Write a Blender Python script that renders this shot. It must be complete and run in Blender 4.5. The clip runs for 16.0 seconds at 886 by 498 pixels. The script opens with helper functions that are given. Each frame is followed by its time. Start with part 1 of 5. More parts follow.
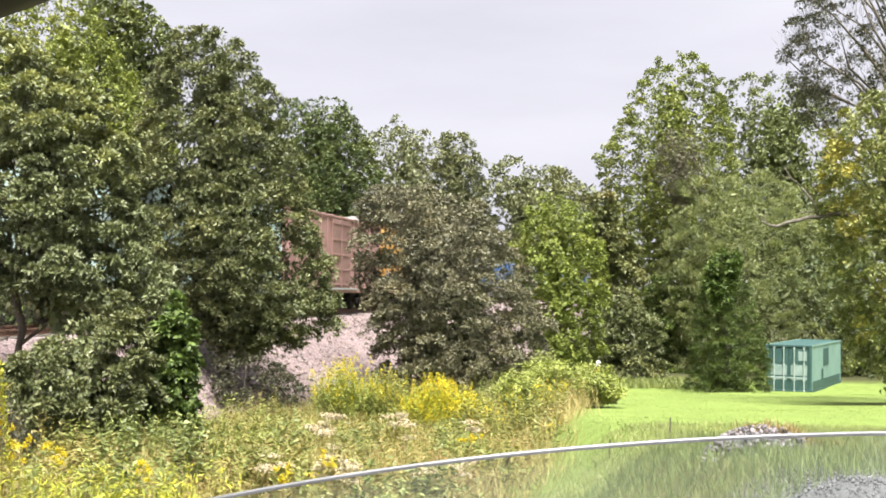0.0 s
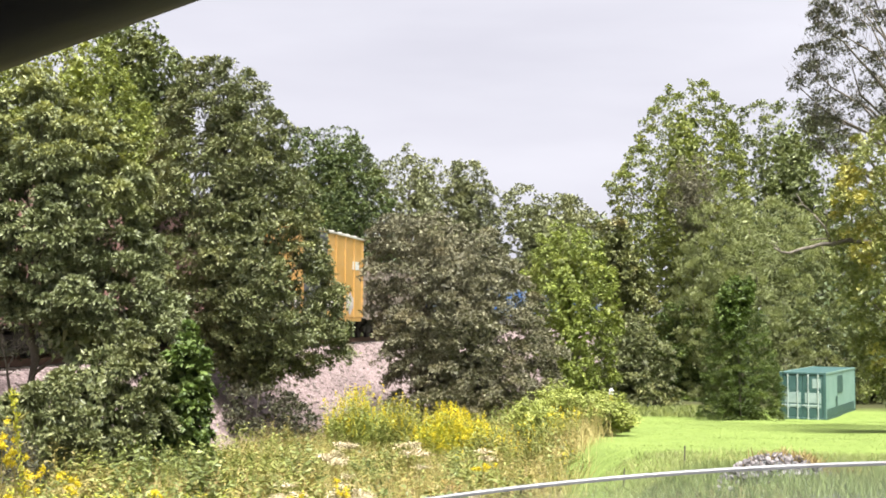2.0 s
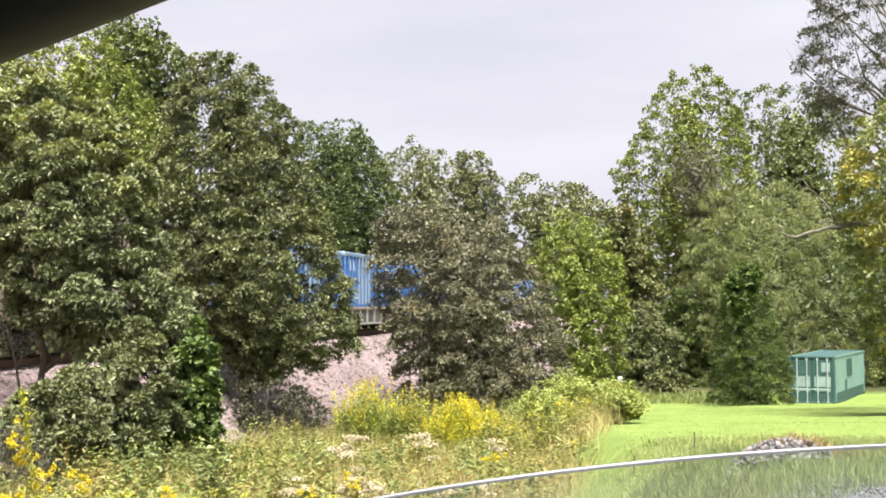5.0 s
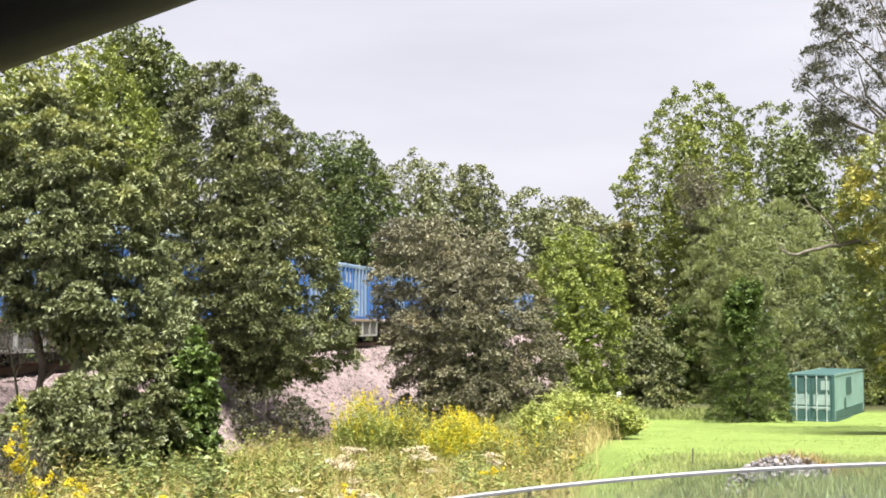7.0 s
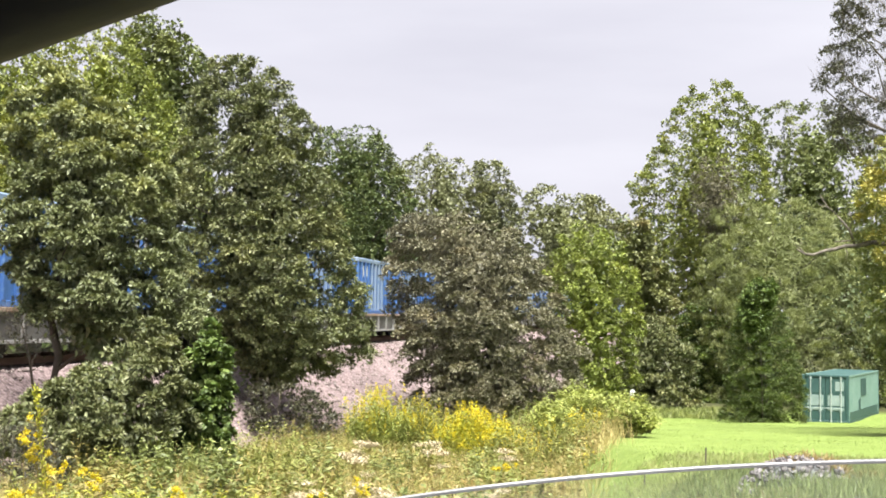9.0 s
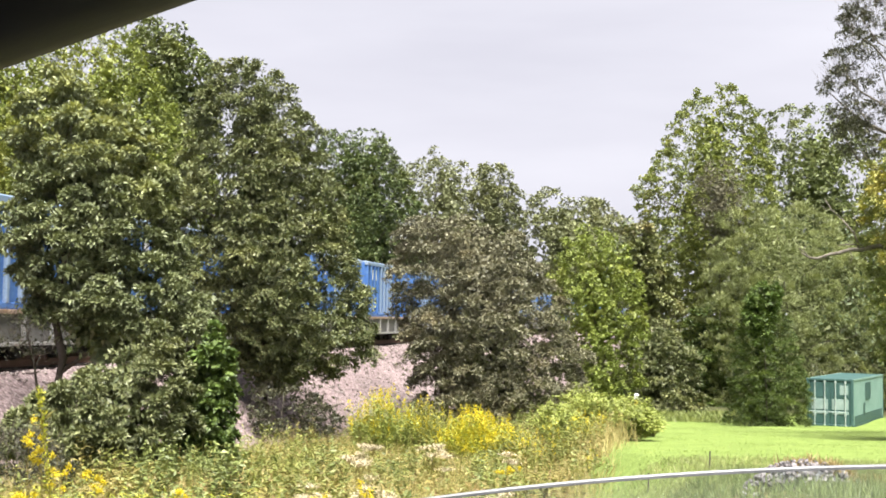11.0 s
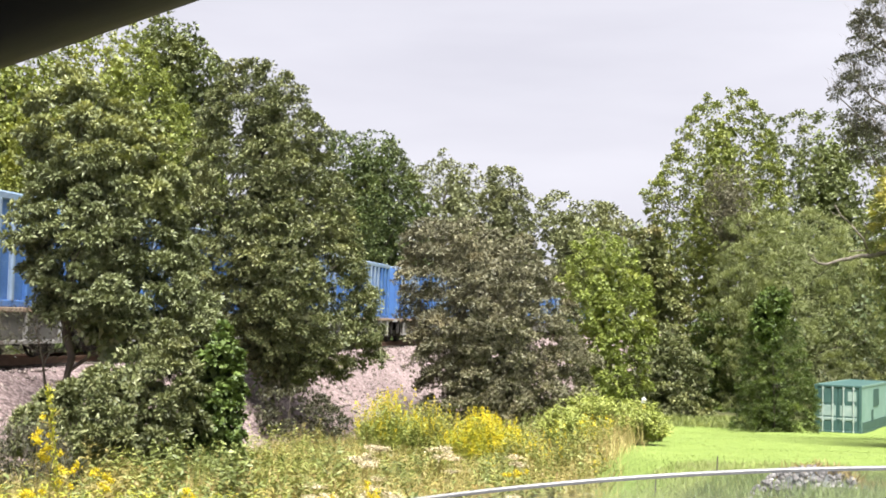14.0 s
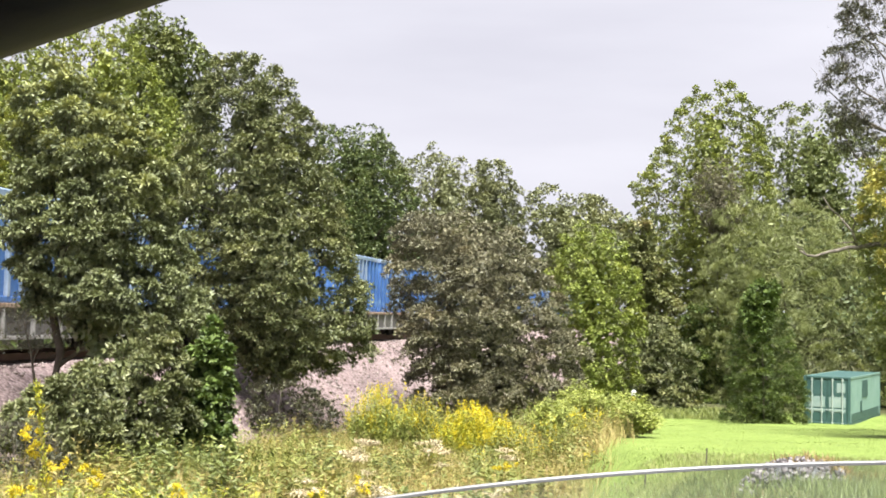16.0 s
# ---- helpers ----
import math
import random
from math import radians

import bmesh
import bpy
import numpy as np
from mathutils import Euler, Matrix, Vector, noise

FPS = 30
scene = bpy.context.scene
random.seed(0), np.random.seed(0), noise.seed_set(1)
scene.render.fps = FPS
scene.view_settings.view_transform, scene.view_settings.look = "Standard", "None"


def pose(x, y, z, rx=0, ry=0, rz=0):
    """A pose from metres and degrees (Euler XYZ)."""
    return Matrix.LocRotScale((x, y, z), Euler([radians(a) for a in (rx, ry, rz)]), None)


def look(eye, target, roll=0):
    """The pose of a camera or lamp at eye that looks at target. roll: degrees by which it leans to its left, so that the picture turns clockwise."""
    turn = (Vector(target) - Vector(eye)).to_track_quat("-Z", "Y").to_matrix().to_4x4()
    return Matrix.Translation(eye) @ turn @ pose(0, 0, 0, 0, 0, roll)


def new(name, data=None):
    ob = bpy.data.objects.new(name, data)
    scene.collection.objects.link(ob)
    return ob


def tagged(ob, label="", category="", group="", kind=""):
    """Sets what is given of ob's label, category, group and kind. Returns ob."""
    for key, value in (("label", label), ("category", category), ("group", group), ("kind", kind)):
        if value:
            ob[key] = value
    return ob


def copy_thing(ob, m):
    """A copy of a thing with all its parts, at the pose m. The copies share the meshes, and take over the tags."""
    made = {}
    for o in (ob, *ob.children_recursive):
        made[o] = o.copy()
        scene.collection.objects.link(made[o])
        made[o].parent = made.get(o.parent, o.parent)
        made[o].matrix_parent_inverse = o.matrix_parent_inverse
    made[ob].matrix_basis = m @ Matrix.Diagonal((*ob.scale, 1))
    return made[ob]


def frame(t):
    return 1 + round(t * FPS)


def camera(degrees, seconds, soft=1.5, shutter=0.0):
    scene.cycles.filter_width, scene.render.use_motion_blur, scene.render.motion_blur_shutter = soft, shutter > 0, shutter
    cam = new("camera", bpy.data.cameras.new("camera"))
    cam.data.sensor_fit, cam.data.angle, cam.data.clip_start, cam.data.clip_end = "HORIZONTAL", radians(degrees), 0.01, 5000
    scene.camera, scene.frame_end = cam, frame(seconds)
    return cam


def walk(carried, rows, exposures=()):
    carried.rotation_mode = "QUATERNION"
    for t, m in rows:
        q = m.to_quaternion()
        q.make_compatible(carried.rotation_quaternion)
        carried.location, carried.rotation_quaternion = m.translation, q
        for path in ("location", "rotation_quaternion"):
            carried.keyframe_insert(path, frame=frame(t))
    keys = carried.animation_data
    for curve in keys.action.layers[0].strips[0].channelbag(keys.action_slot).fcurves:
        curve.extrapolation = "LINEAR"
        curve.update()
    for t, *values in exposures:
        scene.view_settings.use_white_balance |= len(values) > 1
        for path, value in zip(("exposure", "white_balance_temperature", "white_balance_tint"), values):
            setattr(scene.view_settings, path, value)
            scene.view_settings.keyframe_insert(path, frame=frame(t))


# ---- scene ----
# One clip from a parked car: a goods train passes behind trees, beyond a weedy meadow and a mown lawn.

# ---- camera ----
cam = camera(40.0, 16.0, soft=1.8)
EYE = 1.5
PATH = [
    # seconds, aside, up, yaw, pitch, roll
    (0, 0.0072, -0.0002, -0.871, 1.857, 0.568),
    (0.5, -0.0080, -0.0040, -0.467, 2.243, 0.636),
    (1, -0.0015, 0.0004, -0.586, 2.529, 0.658),
    (1.5, -0.0062, 0.0107, 0.034, 3.075, 0.587),
    (2, -0.0077, 0.0005, -0.326, 3.183, 0.367),
    (2.5, 0.0018, 0.0021, -0.223, 3.076, 0.077),
    (3, -0.0008, 0.0008, 0.152, 3.045, -0.235),
    (3.5, 0.0034, 0.0015, 0.234, 2.701, -0.541),
    (6, -0.0005, 0.0001, -0.113, 2.991, -0.691),
    (6.5, 0.0101, 0.0039, -0.238, 3.237, -0.355),
    (7, 0.0002, 0.0000, -0.000, 3.374, -0.000),
    (7.5, 0.0043, -0.0001, 0.186, 3.286, 0.289),
    (8, -0.0034, -0.0038, 0.551, 3.208, 0.615),
    (8.5, -0.0051, -0.0044, 0.668, 3.137, 0.801),
    (9, -0.0030, -0.0035, 0.700, 3.163, 0.769),
    (11.5, -0.0024, -0.0026, 1.059, 3.420, 0.990),
    (12, -0.0055, -0.0058, 1.263, 3.615, 1.143),
    (12.5, -0.0054, -0.0055, 1.235, 3.624, 1.289),
    (13, -0.0051, -0.0052, 1.309, 3.594, 1.389),
    (13.5, -0.0123, -0.0078, 1.326, 3.512, 1.437),
    (14, -0.0099, -0.0066, 1.293, 3.401, 1.443),
    (14.5, -0.0077, -0.0060, 1.176, 3.393, 1.361),
    (15, -0.0075, -0.0063, 0.990, 3.353, 1.292),
    (15.5, -0.0040, -0.0049, 0.751, 3.299, 1.186),
    (16, -0.0019, -0.0037, 0.807, 3.106, 1.167),
]
walk(cam, [(t, pose(x, 0, EYE + z, 90 + pitch, 0, yaw) @ pose(0, 0, 0, 0, 0, roll)) for t, x, z, yaw, pitch, roll in PATH])

# ---- light: an overcast noon ----
SUN_HIGH, SUN_TURN = radians(65), radians(172)


def make_world():
    w = bpy.data.worlds.new("overcast_sky")
    w.use_nodes = True
    scene.world = w
    nt = w.node_tree
    bg = nt.nodes["Background"]
    sky = nt.nodes.new("ShaderNodeTexSky")
    sky.sky_type = "NISHITA"
    sky.sun_disc = False
    sky.sun_elevation, sky.sun_rotation = SUN_HIGH, SUN_TURN
    sky.air_density, sky.dust_density = 1.0, 4.0
    dim = nt.nodes.new("ShaderNodeVectorMath")
    dim.operation = "SCALE"
    dim.inputs["Scale"].default_value = 0.09
    nt.links.new(sky.outputs[0], dim.inputs[0])
    # cloud deck: broad soft streaks, paler towards the horizon
    co = nt.nodes.new("ShaderNodeTexCoord")
    mp = nt.nodes.new("ShaderNodeMapping")
    mp.inputs["Scale"].default_value = (1.0, 1.0, 5.0)
    nz = nt.nodes.new("ShaderNodeTexNoise")
    nz.inputs["Scale"].default_value = 2.6
    nz.inputs["Detail"].default_value = 5
    nz.inputs["Roughness"].default_value = 0.5
    rp = nt.nodes.new("ShaderNodeValToRGB")
    rp.color_ramp.elements[0].position, rp.color_ramp.elements[0].color = 0.3, (0.735, 0.725, 0.815, 1)
    rp.color_ramp.elements[1].position, rp.color_ramp.elements[1].color = 0.68, (0.87, 0.86, 0.945, 1)
    nt.links.new(co.outputs["Generated"], mp.inputs[0])
    nt.links.new(mp.outputs[0], nz.inputs["Vector"])
    nt.links.new(nz.outputs["Fac"], rp.inputs[0])
    mx = nt.nodes.new("ShaderNodeMixRGB")
    mx.inputs[0].default_value = 0.93
    nt.links.new(dim.outputs[0], mx.inputs[1])
    nt.links.new(rp.outputs[0], mx.inputs[2])
    nt.links.new(mx.outputs[0], bg.inputs["Color"])
    bg.inputs["Strength"].default_value = 0.102


make_world()
sun = new("sun", bpy.data.lights.new("sun", "SUN"))
sun.data.energy, sun.data.angle, sun.data.color = 1.5, radians(34), (1.0, 0.965, 0.90)
sun.matrix_world = look((20, -40, 60), (20 - math.sin(SUN_TURN) * 10, -40 - math.cos(SUN_TURN) * 10, 60 - math.tan(SUN_HIGH) * 10))
scene.view_settings.exposure = 3.445

# ---- materials ----


def material(name):
    m = bpy.data.materials.new(name)
    m.use_nodes = True
    nt = m.node_tree
    return m, nt, nt.nodes["Principled BSDF"], nt.nodes["Material Output"]


def ramp(nt, source, stops):
    r = nt.nodes.new("ShaderNodeValToRGB")
    e = r.color_ramp.elements
    while len(e) < len(stops):
        e.new(0.5)
    for k, (p, c) in zip(e, stops):
        k.position, k.color = p, (*c, 1)
    nt.links.new(source, r.inputs[0])
    return r.outputs[0]


def noise_of(nt, scale, detail=4, rough=0.55, coords="Object"):
    co = nt.nodes.new("ShaderNodeTexCoord")
    n = nt.nodes.new("ShaderNodeTexNoise")
    n.inputs["Scale"].default_value, n.inputs["Detail"].default_value, n.inputs["Roughness"].default_value = scale, detail, rough
    nt.links.new(co.outputs[coords], n.inputs["Vector"])
    return n.outputs["Fac"]


def mix(nt, fac, a, b, kind="MIX"):
    m = nt.nodes.new("ShaderNodeMixRGB")
    m.blend_type = kind
    for s, v in zip(m.inputs, (fac, a, b)):
        if isinstance(v, (int, float)):
            s.default_value = v
        elif isinstance(v, tuple):
            s.default_value = (*v, 1)
        else:
            nt.links.new(v, s)
    return m.outputs[0]


def bump(nt, bsdf, height, strength=0.3, distance=0.02):
    b = nt.nodes.new("ShaderNodeBump")
    b.inputs["Strength"].default_value, b.inputs["Distance"].default_value = strength, distance
    nt.links.new(height, b.inputs["Height"])
    nt.links.new(b.outputs[0], bsdf.inputs["Normal"])


def leaf_material(name, dark, mid, light, patch=None, patch_size=0.7, shine=0.45, through_light=0.12):
    """Leaves: each its own tint, clumps of another tint, and some light let through."""
    m, nt, b, out = material(name)
    geo = nt.nodes.new("ShaderNodeNewGeometry")
    col = ramp(nt, geo.outputs["Random Per Island"], [(0.0, dark), (0.5, mid), (1.0, light)])
    n = noise_of(nt, patch_size, 3, 0.6)
    if patch:
        col = mix(nt, ramp(nt, n, [(0.54, (0, 0, 0)), (0.72, (1, 1, 1))]), col, patch)
    n2 = noise_of(nt, patch_size * 3.3, 2, 0.5)
    col = mix(nt, 1.0, col, ramp(nt, n2, [(0.3, (0.72, 0.74, 0.72)), (0.7, (1.18, 1.16, 1.1))]), "MULTIPLY")
    nt.links.new(col, b.inputs["Base Color"])
    b.inputs["Roughness"].default_value = shine
    b.inputs["Specular IOR Level"].default_value = 0.35
    t = nt.nodes.new("ShaderNodeBsdfTranslucent")
    nt.links.new(mix(nt, 1.0, col, (1.15, 1.1, 0.6), "MULTIPLY"), t.inputs["Color"])
    s = nt.nodes.new("ShaderNodeMixShader")
    s.inputs[0].default_value = through_light
    nt.links.new(b.outputs[0], s.inputs[1])
    nt.links.new(t.outputs[0], s.inputs[2])
    nt.links.new(s.outputs[0], out.inputs["Surface"])
    return m


def surface(name, a, b_col, scale=3.0, rough=0.8, metal=0.0, fine=40.0, relief=0.25, depth=0.01, stain=None):
    """A surface with broad and fine variation between two colours, relief and, if given, stains."""
    m, nt, b, _ = material(name)
    n = noise_of(nt, scale, 6, 0.6)
    f = noise_of(nt, fine, 3, 0.6)
    col = mix(nt, ramp(nt, n, [(0.32, (0, 0, 0)), (0.68, (1, 1, 1))]), a, b_col)
    col = mix(nt, 1.0, col, ramp(nt, f, [(0.25, (0.8, 0.8, 0.8)), (0.75, (1.14, 1.14, 1.14))]), "MULTIPLY")
    if stain:
        s = noise_of(nt, scale * 2.3, 8, 0.7)
        col = mix(nt, ramp(nt, s, [(0.54, (0, 0, 0)), (0.66, (1, 1, 1))]), col, stain)
    nt.links.new(col, b.inputs["Base Color"])
    b.inputs["Roughness"].default_value, b.inputs["Metallic"].default_value = rough, metal
    bump(nt, b, f, relief, depth)
    return m


def stone_material(name, tones, size=0.07):
    """Crushed stone: every stone its own tone, with dark joints in relief."""
    m, nt, b, _ = material(name)
    co = nt.nodes.new("ShaderNodeTexCoord")
    v = nt.nodes.new("ShaderNodeTexVoronoi")
    v.inputs["Scale"].default_value = 1 / size
    nt.links.new(co.outputs["Object"], v.inputs["Vector"])
    bw = nt.nodes.new("ShaderNodeSeparateColor")
    nt.links.new(v.outputs["Color"], bw.inputs[0])
    col = ramp(nt, bw.outputs[0], [(i / (len(tones) - 1), t) for i, t in enumerate(tones)])
    col = mix(nt, 1.0, col, ramp(nt, v.outputs["Distance"], [(0.35, (1, 1, 1)), (0.8, (0.45, 0.43, 0.43))]), "MULTIPLY")
    big = noise_of(nt, 0.5, 4, 0.6)
    col = mix(nt, 1.0, col, ramp(nt, big, [(0.3, (0.8, 0.76, 0.76)), (0.7, (1.1, 1.08, 1.08))]), "MULTIPLY")
    nt.links.new(col, b.inputs["Base Color"])
    b.inputs["Roughness"].default_value = 0.9
    inv = nt.nodes.new("ShaderNodeMath")
    inv.operation = "SUBTRACT"
    inv.inputs[0].default_value = 1.0
    nt.links.new(v.outputs["Distance"], inv.inputs[1])
    bump(nt, b, inv.outputs[0], 0.9, size * 0.5)
    return m


def ground_material():
    """Mown lawn, weedy soil and a gravelly pull-off, by where they lie in the plan."""
    m, nt, b, _ = material("ground")
    co = nt.nodes.new("ShaderNodeTexCoord")
    xyz = nt.nodes.new("ShaderNodeSeparateXYZ")
    nt.links.new(co.outputs["Object"], xyz.inputs[0])
    fine, mid_n, broad = noise_of(nt, 30, 4, 0.7), noise_of(nt, 2.2, 5, 0.6), noise_of(nt, 0.35, 4, 0.6)
    lawn = mix(nt, ramp(nt, mid_n, [(0.3, (0, 0, 0)), (0.7, (1, 1, 1))]), (0.128, 0.182, 0.042), (0.208, 0.272, 0.074))
    lawn = mix(nt, 1.0, lawn, ramp(nt, fine, [(0.25, (0.7, 0.72, 0.7)), (0.75, (1.2, 1.2, 1.1))]), "MULTIPLY")
    soil = mix(nt, ramp(nt, mid_n, [(0.35, (0, 0, 0)), (0.65, (1, 1, 1))]), (0.078, 0.086, 0.027), (0.172, 0.148, 0.062))
    stone = mix(nt, ramp(nt, fine, [(0.4, (0, 0, 0)), (0.6, (1, 1, 1))]), (0.086, 0.086, 0.090), (0.179, 0.179, 0.183))

    def step(source, lo, hi, wobble):
        a = nt.nodes.new("ShaderNodeMath")
        a.operation = "MULTIPLY_ADD"
        a.inputs[1].default_value = wobble
        nt.links.new(broad, a.inputs[0])
        nt.links.new(source, a.inputs[2])
        r = nt.nodes.new("ShaderNodeMapRange")
        r.inputs["From Min"].default_value, r.inputs["From Max"].default_value = lo + wobble / 2, hi + wobble / 2
        nt.links.new(a.outputs[0], r.inputs["Value"])
        return r.outputs[0]

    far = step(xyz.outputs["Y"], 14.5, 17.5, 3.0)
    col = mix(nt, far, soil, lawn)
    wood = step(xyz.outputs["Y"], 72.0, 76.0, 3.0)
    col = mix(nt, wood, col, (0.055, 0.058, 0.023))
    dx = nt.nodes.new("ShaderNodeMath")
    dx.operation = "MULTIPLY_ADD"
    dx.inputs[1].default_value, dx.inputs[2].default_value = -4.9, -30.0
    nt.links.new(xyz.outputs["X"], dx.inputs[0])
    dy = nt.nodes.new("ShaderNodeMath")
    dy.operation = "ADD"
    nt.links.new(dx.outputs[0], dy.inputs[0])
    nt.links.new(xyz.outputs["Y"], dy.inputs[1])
    col = mix(nt, step(dy.outputs[0], 28.0, 40.0, 4.0), col, (0.047, 0.047, 0.022))  # darker ground behind the line
    near = nt.nodes.new("ShaderNodeMath")
    near.operation = "MULTIPLY"
    nt.links.new(step(xyz.outputs["X"], 1.4, 2.2, 1.6), near.inputs[0])
    back = nt.nodes.new("ShaderNodeMath")
    back.operation = "SUBTRACT"
    back.inputs[0].default_value = 1.0
    nt.links.new(step(xyz.outputs["Y"], 9.6, 10.8, 2.0), back.inputs[1])
    nt.links.new(back.outputs[0], near.inputs[1])
    col = mix(nt, near.outputs[0], col, stone)
    nt.links.new(col, b.inputs["Base Color"])
    b.inputs["Roughness"].default_value = 0.95
    b.inputs["Specular IOR Level"].default_value = 0.2
    bump(nt, b, fine, 0.8, 0.05)
    return m


